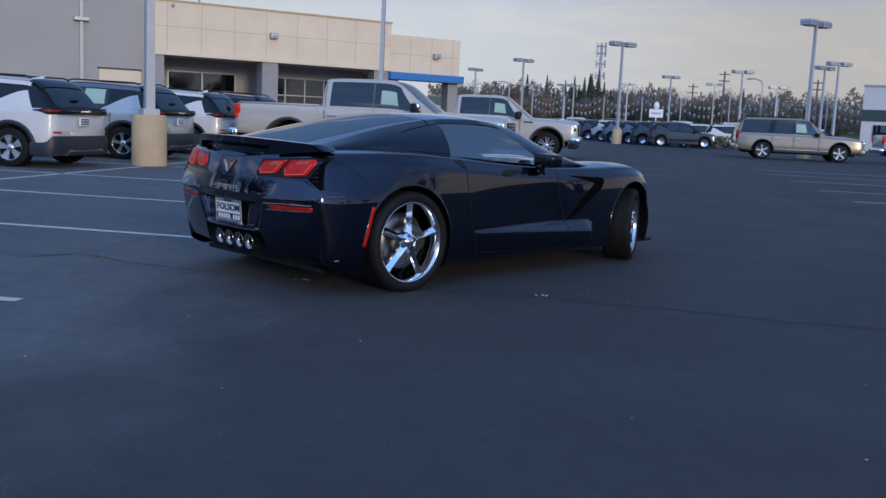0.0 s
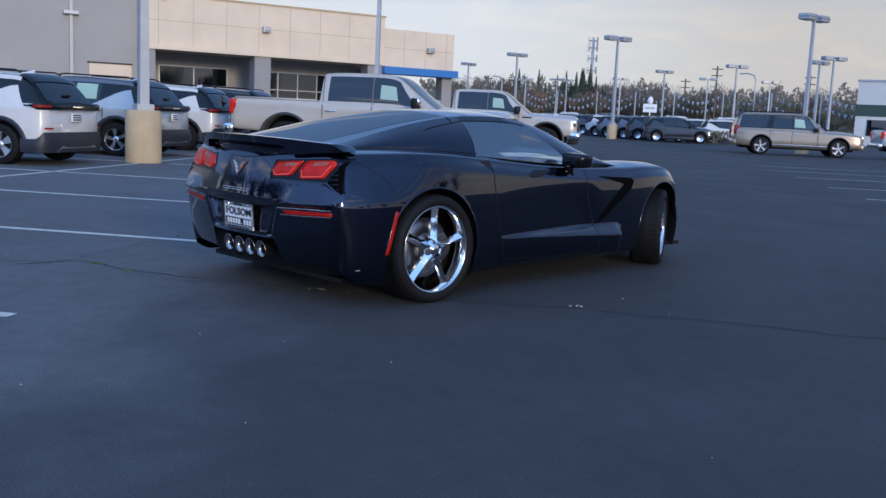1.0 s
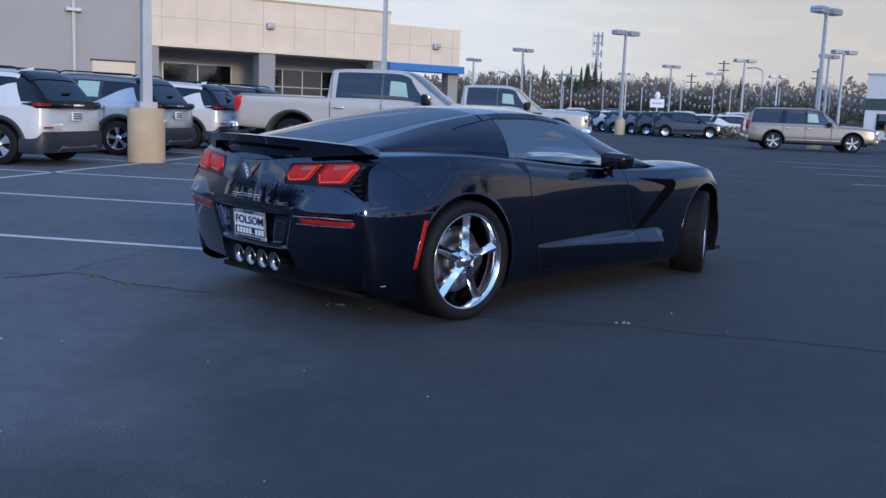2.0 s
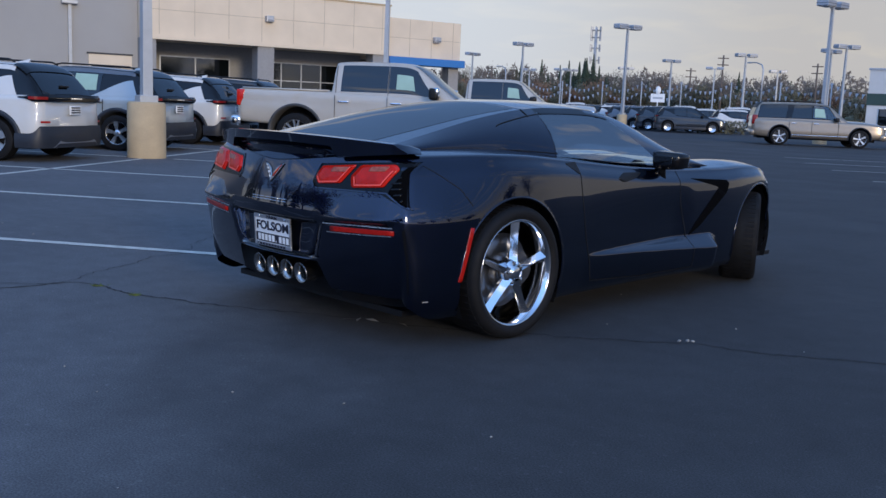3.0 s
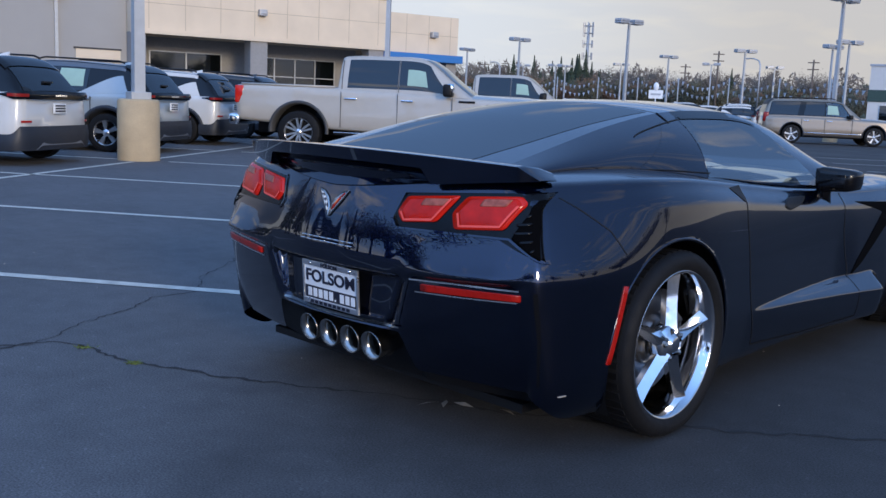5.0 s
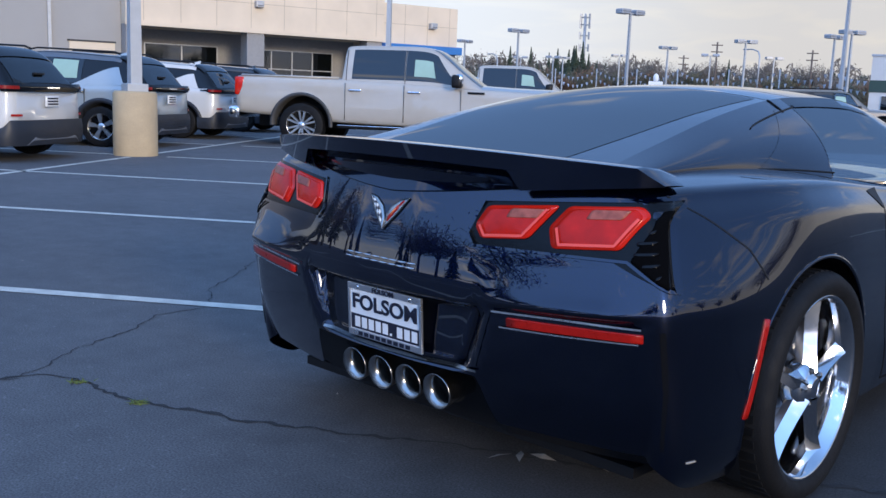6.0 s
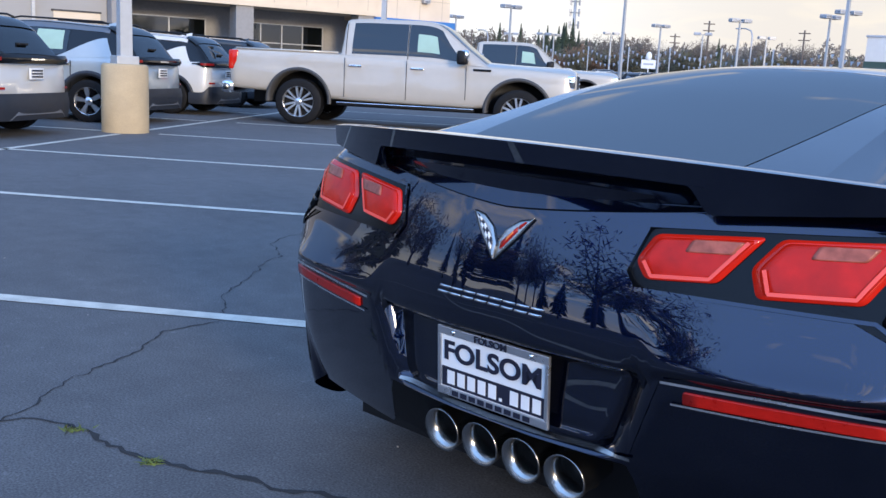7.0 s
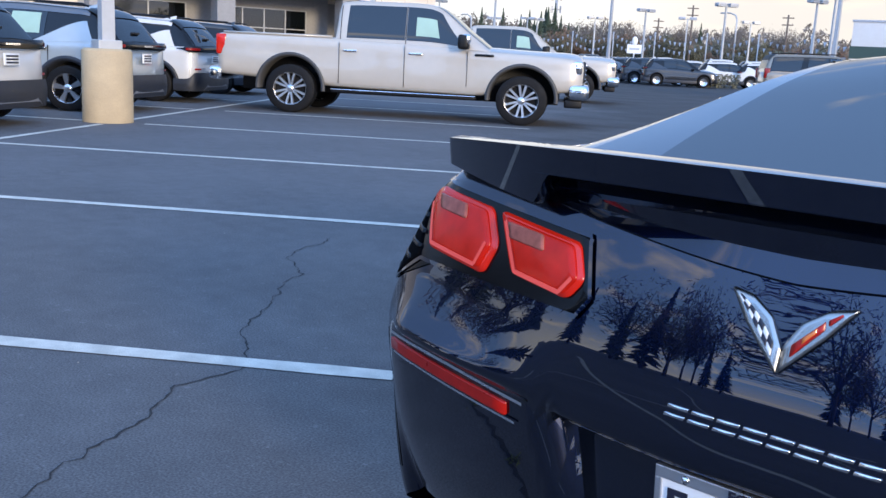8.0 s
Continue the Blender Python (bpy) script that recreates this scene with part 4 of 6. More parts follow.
def tread_block(r, w, n=56):
    """Shallow tread grooves: short bars round the tyre's shoulder."""
    pieces = []
    for k in range(n):
        a = 360 * k / n
        for x in (-w * 0.62, w * 0.62):
            bm_v = [(x - w * 0.30, -0.011, r - 0.002), (x + w * 0.30, -0.014 if x > 0 else -0.008, r - 0.002), (x + w * 0.30, 0.008 if x > 0 else 0.014, r - 0.002), (x - w * 0.30, 0.011, r - 0.002)]
            top = [(p[0], p[1], r + 0.004) for p in bm_v]
            pieces.append(moved(pose(0, 0, 0, a, 0, 0), (bm_v + top, [(0, 1, 5, 4), (1, 2, 6, 5), (2, 3, 7, 6), (3, 0, 4, 7), (4, 5, 6, 7)])))
    return join(*pieces)


def sport_wheel(m, R, half, rim_r):
    tyre = part("wheel", join(lathe([(-half * 0.8, rim_r - 0.01), (-half, R - 0.045), (-half * 0.96, R - 0.018), (-half * 0.82, R - 0.004), (0, R), (half * 0.82, R - 0.004), (half * 0.96, R - 0.018), (half, R - 0.045), (half * 0.93, rim_r + 0.006), (half * 0.86, rim_r - 0.006), (half * 0.80, rim_r - 0.01)], 72)), M["rubber"], coupe, "low-profile tyre on a chrome five-spoke wheel")
    tyre.matrix_local = m
    sharp(tyre, 50)
    tagged(part("tread", tread_block(R - 0.004, half * 0.8), M["rubber"], tyre, smooth=False), kind="stuff")
    part("rim", lathe([(half * 0.84, rim_r - 0.004), (half * 0.90, rim_r + 0.001), (half * 0.905, rim_r - 0.004), (half * 0.86, rim_r - 0.012), (half * 0.5, rim_r - 0.022), (0, rim_r - 0.03), (-half * 0.8, rim_r - 0.02)], 72), M["wheel_chrome"], tyre, "polished chrome rim barrel")
    for k in range(5):
        sp = part("spoke", spoke(0.045, rim_r - 0.012, half * 0.80), M["wheel_chrome"], tyre)
        sp.matrix_local = pose(0, 0, 0, 72 * k + 4, 0, 0)
        sharp(sp, 25)
    part("hub", lathe([(half * 0.40, 0.075), (half * 0.70, 0.070), (half * 0.80, 0.055), (half * 0.80, 0.034), (half * 0.86, 0.032), (half * 0.88, 0.026), (half * 0.89, 0.0005)], 40), M["wheel_chrome"], tyre)
    for k in range(5):
        a = radians(72 * k + 40)
        part("lug_nut", moved(Matrix.Translation((half * 0.72, 0.052 * math.cos(a), 0.052 * math.sin(a))), lathe([(0, 0.010), (0.018, 0.010), (0.022, 0.0005)], 6)), M["steel"], tyre, smooth=False)
    part("brake_disc", lathe([(half * 0.10, 0.190), (half * 0.16, 0.190), (half * 0.16, 0.095), (half * 0.10, 0.09), (half * 0.3, 0.075), (half * 0.3, 0.0005)], 48), M["iron"], tyre, "gray steel brake disc")
    cal = part("brake_caliper", grid(lambda u, v: Vector((half * (0.02 + 0.42 * math.sin(math.pi * v)), (0.10 + 0.085 * u) * math.cos(radians(-30 + 75 * v)), (0.10 + 0.085 * u) * math.sin(radians(-30 + 75 * v)))), 6, 14), M["cladding"], tyre)
    return tyre


for sgn in (1, -1):
    turn = 0 if sgn > 0 else 180
    sport_wheel(pose(sgn * 0.810, -0.045, 0.336 - RISE, -9 * sgn, 0, turn), 0.340, 0.146, 0.272)
    sport_wheel(pose(sgn * 0.705, 2.70, 0.316 - RISE, 0, 0, turn + 27), 0.316, 0.125, 0.245)

# door mirrors
for sgn in (1, -1):
    bm = bmesh.new()
    box(bm, -0.085, 0.085, -0.050, 0.085, -0.058, 0.058, 0.032)
    for v in bm.verts:
        v.co.z *= 1 - 0.22 * smooth01(0.0, 0.09, v.co.x)
        v.co.y += 0.04 * smooth01(0.0, 0.09, v.co.x)
        v.co.x *= 1 + 0.10 * smooth01(0.0, 0.05, v.co.z)
    if sgn < 0:
        for v in bm.verts:
            v.co.x *= -1
        bmesh.ops.reverse_faces(bm, faces=bm.faces)
    mir = part("door_mirror", bm, M["gloss_black"], coupe, "gloss black door mirror")
    mir.matrix_local = pose(sgn * 0.868, 1.40, 0.852)
    part("mirror_stalk", tube([(sgn * 0.795, 1.44, 0.735), (sgn * 0.80, 1.43, 0.79), (sgn * 0.82, 1.41, 0.83)], 0.040, 10, 0.030), M["gloss_black"], coupe)
    part("mirror_glass", box_bm(sgn * 0.868 - 0.062, sgn * 0.868 + 0.062, 1.345, 1.350, 0.822, 0.882, bevel=0.002), M["gloss_black"], coupe)

# cabin
part("cabin_tub", join(grid(lambda u, v: Vector(((u - 0.5) * 1.30, -0.45 + 2.45 * v, 0.62 - 0.25 * math.sin(math.pi * u) * smooth01(0.1, 0.4, v))), 12, 20)), M["leather"], coupe)
for x in (-0.34, 0.34):
    bm = bmesh.new()
    box(bm, x - 0.24, x + 0.24, 0.75, 1.25, 0.36, 0.52, 0.05)
    vs = box(bm, x - 0.23, x + 0.23, 0.52, 0.68, 0.48, 0.92, 0.05)
    box(bm, x - 0.13, x + 0.13, 0.48, 0.60, 0.90, 1.06, 0.04)
    part("seat", bm, M["leather"], coupe, "black leather bucket seat")
part("dashboard", box_bm(-0.66, 0.66, 1.50, 1.95, 0.62, 0.80, bevel=0.06), M["leather"], coupe)
part("steering_wheel", moved(pose(-0.34, 1.36, 0.78, 65, 0, 0), tube([(0.18 * math.cos(k * math.pi / 12), 0.18 * math.sin(k * math.pi / 12), 0) for k in range(25)], 0.016, 8, cap=False)), M["leather"], coupe)
part("inner_mirror", box_bm(-0.11, 0.11, 1.33, 1.36, 1.02, 1.07, bevel=0.012), M["gloss_black"], coupe)
part("underbody", box_bm(-0.70, 0.70, -0.60, 3.20, 0.11, 0.14), M["satin_black"], coupe, smooth=False)
part("sunken_floor", box_bm(-0.52, 0.52, -0.5, 0.6, 0.14, 0.6), M["satin_black"], coupe, smooth=False)


# ---- parked vehicles: x ahead, y to the left, origin on the ground under the middle ----
def auto_body(keys, arches, nx=120):
    """A car's lower body: keys x, half width, sill, shoulder and crown heights; arches x, z, radius."""
    x0, x1 = keys[0][0], keys[-1][0]
    vs = []
    xs = [x0 + (x1 - x0) * i / nx for i in range(nx + 1)]
    prof = [(0.0, -0.30), (0.0, -0.10), (0.03, -0.03), (0.10, -0.008), (0.2, 0), (0.3, 0.004), (0.4, 0.004), (0.5, 0.0), (0.6, -0.006), (0.7, -0.012), (0.8, -0.014), (0.9, -0.022), (0.97, -0.036), (1.0, -0.07)]
    for x in xs:
        w, zb, zs, zt = curve_through(keys, x)
        for f, o in prof:
            vs.append(Vector((x, w + o, zb + (zs - zb) * f)))
        for k in range(1, 7):
            t = k / 6
            vs.append(Vector((x, (w - 0.07) * (1 - t), zs + (zt - zs) * (1 - (1 - t) ** 2))))
    row = len(prof) + 6
    inside = {}
    for i, v in enumerate(vs):
        for a in arches:
            if v.y > 0.45 and math.hypot(v.x - a[0], v.z - a[1]) < a[2]:
                inside[i] = a
    fs = [(i * row + j, i * row + j + 1, (i + 1) * row + j + 1, (i + 1) * row + j) for i in range(nx) for j in range(row - 1)]
    fs = [f for f in fs if not all(k in inside for k in f)]
    used = {k for f in fs for k in f}
    for k, a in inside.items():
        if k in used:
            v = vs[k]
            d = math.hypot(v.x - a[0], v.z - a[1]) or 1
            v.x, v.z = a[0] + (v.x - a[0]) * a[2] / d, a[1] + (v.z - a[1]) * a[2] / d
    n = len(vs)
    fs.append(tuple(range(row)))
    fs.append(tuple(range(nx * row, (nx + 1) * row))[::-1])
    vs2 = vs + [Vector((v.x, -v.y, v.z)) for v in vs]
    fs2 = fs + [tuple(n + k for k in reversed(f)) for f in fs]
    # closing strips across the ends
    for b, e in ((0, row), (nx * row, (nx + 1) * row)):
        fs2.append(tuple([b, b + n] if b else [b + n, b]) + tuple([n + e - 1, e - 1] if b else [e - 1, n + e - 1]))
    bm = bmesh.new()
    bv = [bm.verts.new(v) for v in vs2]
    for f in fs2:
        try:
            bm.faces.new([bv[k] for k in f])
        except ValueError:
            pass
    bmesh.ops.remove_doubles(bm, verts=bm.verts, dist=0.001)
    bmesh.ops.delete(bm, geom=[v for v in bm.verts if not v.link_faces], context="VERTS")
    bmesh.ops.recalc_face_normals(bm, faces=bm.faces)
    return bm


def cab_point(keys, x, q, out=0.0):
    """A car's cabin: keys x, base half width, base height, roof half width, roof height; q as on the coupe."""
    side = 1
    if q > 1:
        q, side = 2 - q, -1
    bw, bz, rw, rz = curve_through(keys, x)
    if q <= 0.5:
        k = q / 0.5
        y, z = bw + (rw - bw) * k + 0.03 * math.sin(math.pi * k) + out, bz + (rz - 0.03 - bz) * k
    else:
        k = (q - 0.5) / 0.5
        y, z = rw * (1 - k), rz - 0.03 * (1 - k) ** 3 + out
    return Vector((x, side * y, z))


def cab_patch(keys, a, b, q0, q1, nu=10, nv=8, out=0.006, side=1):
    """A patch of the cabin from x a to x b, each a number or (at q0, at q1)."""
    def end(e, v):
        return e[0] + (e[1] - e[0]) * v if isinstance(e, tuple) else e
    def fn(u, v):
        xa, xb = end(a, v), end(b, v)
        x = xa + (xb - xa) * u
        p = cab_point(keys, x, q0 + (q1 - q0) * v, out)
        if q0 > 0.5:
            e = 0.02
            d = cab_point(keys, x + e, 1) - cab_point(keys, x - e, 1)
            nrm = Vector((-d.z, 0, d.x)).normalized() * out
            p = cab_point(keys, x, q0 + (q1 - q0) * v) + nrm
        return Vector((p.x, p.y * side, p.z))
    xm = sum(k[0] for k in keys) / len(keys)
    return facing(grid(fn, nu, nv), (xm, 0, 1.1))


def road_wheel(parent, x, y, R, half, rim_r, spokes, finish, dark=None, detail=True):
    s = 1 if y > 0 else -1
    tyre = part("wheel", lathe([(-half, rim_r), (-half, R - 0.04), (-half * 0.85, R - 0.006), (0, R), (half * 0.85, R - 0.006), (half, R - 0.04), (half * 0.95, rim_r), (half * 0.7, rim_r - 0.012), (half * 0.35, rim_r - 0.03), (half * 0.2, rim_r * 0.5), (half * 0.2, 0.0005)], 40 if detail else 20), M["rubber"], parent, "black tyre on an alloy wheel")
    tyre.matrix_local = pose(x, y, R, 0, 0, 90 * s)
    sharp(tyre, 50)
    if detail:
        part("rim", lathe([(half * 0.62, rim_r - 0.02), (half * 0.93, rim_r - 0.004), (half * 0.96, rim_r - 0.004), (half * 0.93, rim_r + 0.006)], 40), finish, tyre)
        for k in range(spokes):
            w0, w1 = (0.022, 0.30 / spokes + 0.012) if spokes < 12 else (0.014, 0.019)
            sp = part("spoke", ([(half * 0.74, -w0, 0.03), (half * 0.74, w0, 0.03), (half * 0.80, w1, rim_r - 0.008), (half * 0.80, -w1, rim_r - 0.008), (half * 0.4, -w0, 0.03), (half * 0.4, w0, 0.03), (half * 0.5, w1, rim_r - 0.008), (half * 0.5, -w1, rim_r - 0.008)], [(0, 1, 2, 3), (0, 3, 7, 4), (1, 5, 6, 2), (4, 7, 6, 5)]), dark if dark and k % 2 else finish, tyre, smooth=False)
            sp.matrix_local = pose(0, 0, 0, 360 * k / spokes + 9 + (7 if spokes == 12 and k % 2 else 0), 0, 0)
        part("hub", lathe([(half * 0.6, 0.07), (half * 0.82, 0.06), (half * 0.84, 0.0005)], 20), finish, tyre)
    else:
        part("rim", lathe([(half * 0.6, 0.0005), (half * 0.7, rim_r * 0.8), (half * 0.96, rim_r - 0.004)], 16), finish, tyre)
    return tyre


def arch_trim(parent, x, y, z, R, width, material, a0=-5, a1=185):
    s = 1 if y > 0 else -1
    vs, fs = [], []
    n = 24
    for k in range(n + 1):
        a = radians(a0 + (a1 - a0) * k / n)
        for r, d in ((R - 0.03, -0.50), (R - 0.012, 0.012), (R + width, 0.012), (R + width + 0.006, -0.01)):
            vs.append((x + r * math.cos(a), y + s * d, z + r * math.sin(a)))
    for k in range(n):
        for j in range(3):
            fs.append((k * 4 + j, k * 4 + j + 1, k * 4 + j + 5, k * 4 + j + 4))
    return part("wheel_arch", (vs, fs), material, parent)


def handle(parent, x, y, z, material):
    bm = bmesh.new()
    box(bm, x - 0.11, x + 0.11, y - 0.02, y + 0.025, z - 0.018, z + 0.018, 0.008)
    return part("door_handle", bm, material, parent)


def pickup(m, paint, label, trim, far=False):
    t = thing("pickup_truck", label, "pickup truck", m)
    arches = ((-1.72, 0.44, 0.53), (2.03, 0.44, 0.53))
    keys = [(-2.95, 0.93, 0.62, 1.28, 1.30), (-2.85, 0.985, 0.60, 1.29, 1.31), (-2.0, 1.0, 0.55, 1.29, 1.31), (-0.95, 1.0, 0.475, 1.28, 1.30), (0.9, 1.0, 0.455, 1.22, 1.26), (1.3, 1.0, 0.455, 1.19, 1.27), (2.2, 1.0, 0.52, 1.16, 1.24), (2.75, 0.97, 0.58, 1.13, 1.23), (2.93, 0.90, 0.62, 1.10, 1.19), (2.97, 0.84, 0.64, 1.06, 1.14)]
    b = part("body", auto_body(keys, arches, 80 if far else 160), paint, t)
    cab = [(-1.02, 0.93, 1.22, 0.82, 1.26), (-0.99, 0.935, 1.22, 0.78, 1.62), (-0.955, 0.94, 1.22, 0.77, 1.86), (-0.86, 0.94, 1.22, 0.765, 1.925), (-0.1, 0.945, 1.22, 0.765, 1.945), (0.48, 0.945, 1.215, 0.765, 1.93), (0.70, 0.945, 1.21, 0.77, 1.85), (1.10, 0.945, 1.20, 0.80, 1.52), (1.50, 0.93, 1.18, 0.84, 1.22)]
    part("cab", grid(lambda u, v: cab_point(cab, -1.02 + 2.52 * u, 2 * v), 60, 32), paint, t)
    part("windscreen", cab_patch(cab, 0.60, 1.46, 0.545, 1.455, 14, 20), M["glass"], t)
    part("rear_window", cab_patch(cab, -0.99, -0.86, 0.6, 1.4, 6, 14), M["dark_glass"], t)
    for s in (1, -1):
        win = part("rear_door_window", cab_patch(cab, (-0.82, -0.80), (0.128, 0.128), 0.06, 0.455, side=s), M["dark_glass"], t, "dark rear door glass")
        fw = part("front_door_window", cab_patch(cab, (0.152, 0.152), (1.16, 0.70), 0.06, 0.455, side=s), M["dark_glass"], t)
        part("window_sticker", cab_patch(cab, (0.30, 0.30), (0.68, 0.62), 0.12, 0.34, side=s, out=0.008), M["paper"], t, "pale green window sticker")
        for x0 in (-0.92, 0.14):
            part("door_seam", cab_patch(cab, x0 - 0.006, x0 + 0.006, 0.02, 0.46, 2, 8, 0.004, s), M["satin_black"], t)
            part("door_seam", box_bm(x0 - 0.004, x0 + 0.004, s * 1.0 - 0.01, s * 1.0 + 0.002, 0.54, 1.22), M["arch_gray"], t)
            handle(t, x0 + 0.18, s * 1.0, 1.09, M["chrome"])
        part("door_seam", box_bm(1.142, 1.150, s * 1.0 - 0.01, s * 1.0 + 0.002, 0.60, 1.18), M["arch_gray"], t)
        part("running_board", box_bm(-1.05, 1.30, s * 0.88 - 0.10, s * 0.87 + 0.12, 0.385, 0.42, bevel=0.012), M["satin_black"], t)
        part("chrome_strip", box_bm(-1.05, 1.30, s * 1.0 - 0.006, s * 0.985 + 0.012, 0.425, 0.445, bevel=0.006), M["chrome"], t)
        part("tail_lamp", box_bm(-2.975, -2.80, s * 0.90 - 0.075, s * 0.90 + 0.095, 0.93, 1.27, bevel=0.03), M["red"], t, "tall red tail lamp")
        mir = part("door_mirror", box_bm(1.00, 1.18, s * 1.12 - 0.13, s * 1.12 + 0.13, 1.20, 1.44, bevel=0.05), M["satin_black"], t)
        part("cap", box_bm(1.06, 1.20, s * 1.12 - 0.125, s * 1.12 + 0.125, 1.27, 1.45, bevel=0.05), trim, mir)
        part("headlamp", box_bm(2.62, 2.945, s * 0.80 - 0.13, s * 0.80 + 0.125, 0.88, 1.10, bevel=0.03), M["chrome"], t, "chrome headlamp with amber marker")
        part("fender_badge", box_bm(1.26, 1.56, s * 1.0 - 0.004, s * 1.0 + 0.010, 1.10, 1.14, bevel=0.006), M["gloss_black"], t)
        for ax, az, R in arches:
            arch_trim(t, ax, s * 1.0, az, R, 0.045, M["arch_gray"] if not far else M["satin_black"])
            road_wheel(t, ax, s * 0.87, 0.41, 0.14, 0.272, 12, M["alloy"], detail=not far)
    rb = part("rear_bumper", box_bm(-3.10, -2.88, -0.98, 0.98, 0.50, 0.72, bevel=0.06), M["chrome"], t, "chrome rear step bumper")
    part("front_bumper", box_bm(2.75, 3.08, -0.99, 0.99, 0.46, 0.72, bevel=0.08), M["chrome"], t, "chrome front bumper")
    part("air_dam", box_bm(2.70, 2.98, -0.90, 0.90, 0.33, 0.47, bevel=0.03), M["satin_black"], t)
    part("grille", box_bm(2.93, 3.01, -0.66, 0.66, 0.76, 1.10, bevel=0.04), M["cladding"], t, "dark grille with chrome bars")
    for k in range(4):
        part("bar", box_bm(3.005, 3.022, -0.62, 0.62, 0.80 + 0.075 * k, 0.82 + 0.075 * k, bevel=0.004), M["chrome"], t)
    part("tailgate", box_bm(-2.97, -2.93, -0.78, 0.78, 0.76, 1.28, bevel=0.012), paint, t)
    part("chassis", box_bm(-2.6, 2.6, -0.70, 0.70, 0.36, 1.02), M["satin_black"], t)
    part("bed_rail_cap", join(*[tube([(-2.85, s * 0.94, 1.305), (-1.05, s * 0.94, 1.305)], 0.02, 6) for s in (1, -1)]), paint, t)
    return t


def big_suv(m, paint, label):
    t = thing("large_suv", label, "SUV", m)
    arches = ((-1.62, 0.41, 0.49), (1.80, 0.41, 0.49))
    keys = [(-2.83, 0.86, 0.50, 1.12, 1.14), (-2.72, 0.97, 0.42, 1.14, 1.16), (-2.0, 1.01, 0.36, 1.15, 1.17), (0.6, 1.01, 0.36, 1.13, 1.16), (1.1, 1.01, 0.36, 1.11, 1.18), (2.0, 1.0, 0.38, 1.08, 1.16), (2.6, 0.96, 0.42, 1.02, 1.10), (2.84, 0.88, 0.48, 0.96, 1.02), (2.89, 0.80, 0.5, 0.92, 0.97)]
    part("body", auto_body(keys, arches, 140), paint, t)
    cab = [(-2.82, 0.90, 1.10, 0.86, 1.14), (-2.70, 0.93, 1.10, 0.78, 1.55), (-2.55, 0.94, 1.10, 0.755, 1.82), (-2.3, 0.945, 1.10, 0.75, 1.88), (-0.5, 0.95, 1.10, 0.76, 1.92), (0.2, 0.95, 1.10, 0.755, 1.89), (0.5, 0.945, 1.10, 0.77, 1.78), (0.85, 0.94, 1.10, 0.80, 1.50), (1.30, 0.92, 1.08, 0.84, 1.13)]
    part("cabin", grid(lambda u, v: cab_point(cab, -2.82 + 4.12 * u, 2 * v), 60, 32), paint, t)
    part("windscreen", cab_patch(cab, 0.34, 1.26, 0.545, 1.455, 14, 20), M["glass"], t)
    part("rear_window", cab_patch(cab, -2.78, -2.60, 0.58, 1.42, 8, 14), M["dark_glass"], t)
    part("rear_spoiler", cab_patch(cab, -2.66, -2.40, 0.52, 1.48, 6, 14, 0.02), M["satin_black"], t)
    for s in (1, -1):
        for a, b, g in (((-2.62, -2.48), (-1.42, -1.30), "dark_glass"), ((-1.16, -1.06), (-0.30, -0.30), "dark_glass"), ((-0.24, -0.24), (0.92, 0.40), "glass")):
            part("side_window", cab_patch(cab, a, b, 0.08, 0.44, side=s), M[g], t)
        part("window_band", cab_patch(cab, (-2.66, -2.52), (0.98, 0.44), 0.06, 0.46, 30, 6, 0.003, s), M["gloss_black"], t)
        part("window_sticker", cab_patch(cab, (-0.18, -0.18), (0.30, 0.22), 0.12, 0.36, side=s, out=0.009), M["paper"], t, "pale window sticker")
        for x0 in (-1.24, -0.27, 0.86):
            part("door_seam", box_bm(x0 - 0.006, x0 + 0.006, s * 1.012 - 0.012, s * 1.012 + 0.002, 0.45, 1.10), M["satin_black"], t)
        for x0 in (-1.05, -0.08):
            handle(t, x0, s * 1.012, 1.0, M["chrome"])
        part("tail_lamp", box_bm(-2.85, -2.62, s * 0.88 - 0.06, s * 0.88 + 0.09, 0.90, 1.30, bevel=0.03), M["red_deep"], t, "dark red tail lamp")
        part("door_mirror", box_bm(0.66, 0.84, s * 1.10 - 0.11, s * 1.10 + 0.11, 1.12, 1.30, bevel=0.05), M["satin_black"], t)
        part("headlamp", box_bm(2.55, 2.87, s * 0.74 - 0.14, s * 0.74 + 0.12, 0.82, 0.96, bevel=0.03), M["chrome"], t)
        part("side_step", box_bm(-1.10, 1.30, s * 0.92 - 0.1, s * 0.92 + 0.12, 0.33, 0.39, bevel=0.015), M["satin_black"], t)
        part("chrome_strip", box_bm(-1.12, 1.28, s * 1.012 - 0.006, s * 1.012 + 0.01, 0.47, 0.50, bevel=0.006), M["chrome"], t)
        part("roof_rail", tube([(-2.3, s * 0.68, 1.90), (-2.2, s * 0.68, 1.945), (0.0, s * 0.68, 1.965), (0.15, s * 0.68, 1.92)], 0.02, 8), M["satin_black"], t)
        for ax, az, R in arches:
            arch_trim(t, ax, s * 1.008, az, R, 0.03, M["cladding"])
            road_wheel(t, ax, s * 0.88, 0.40, 0.14, 0.28, 10, M["alloy"], M["cladding"])
    part("rear_bumper", box_bm(-2.92, -2.66, -0.96, 0.96, 0.40, 0.66, bevel=0.08), paint, t)
    part("front_bumper", box_bm(2.62, 2.95, -0.96, 0.96, 0.36, 0.66, bevel=0.10), paint, t)
    part("grille", box_bm(2.85, 2.93, -0.58, 0.58, 0.62, 0.92, bevel=0.04), M["cladding"], t)
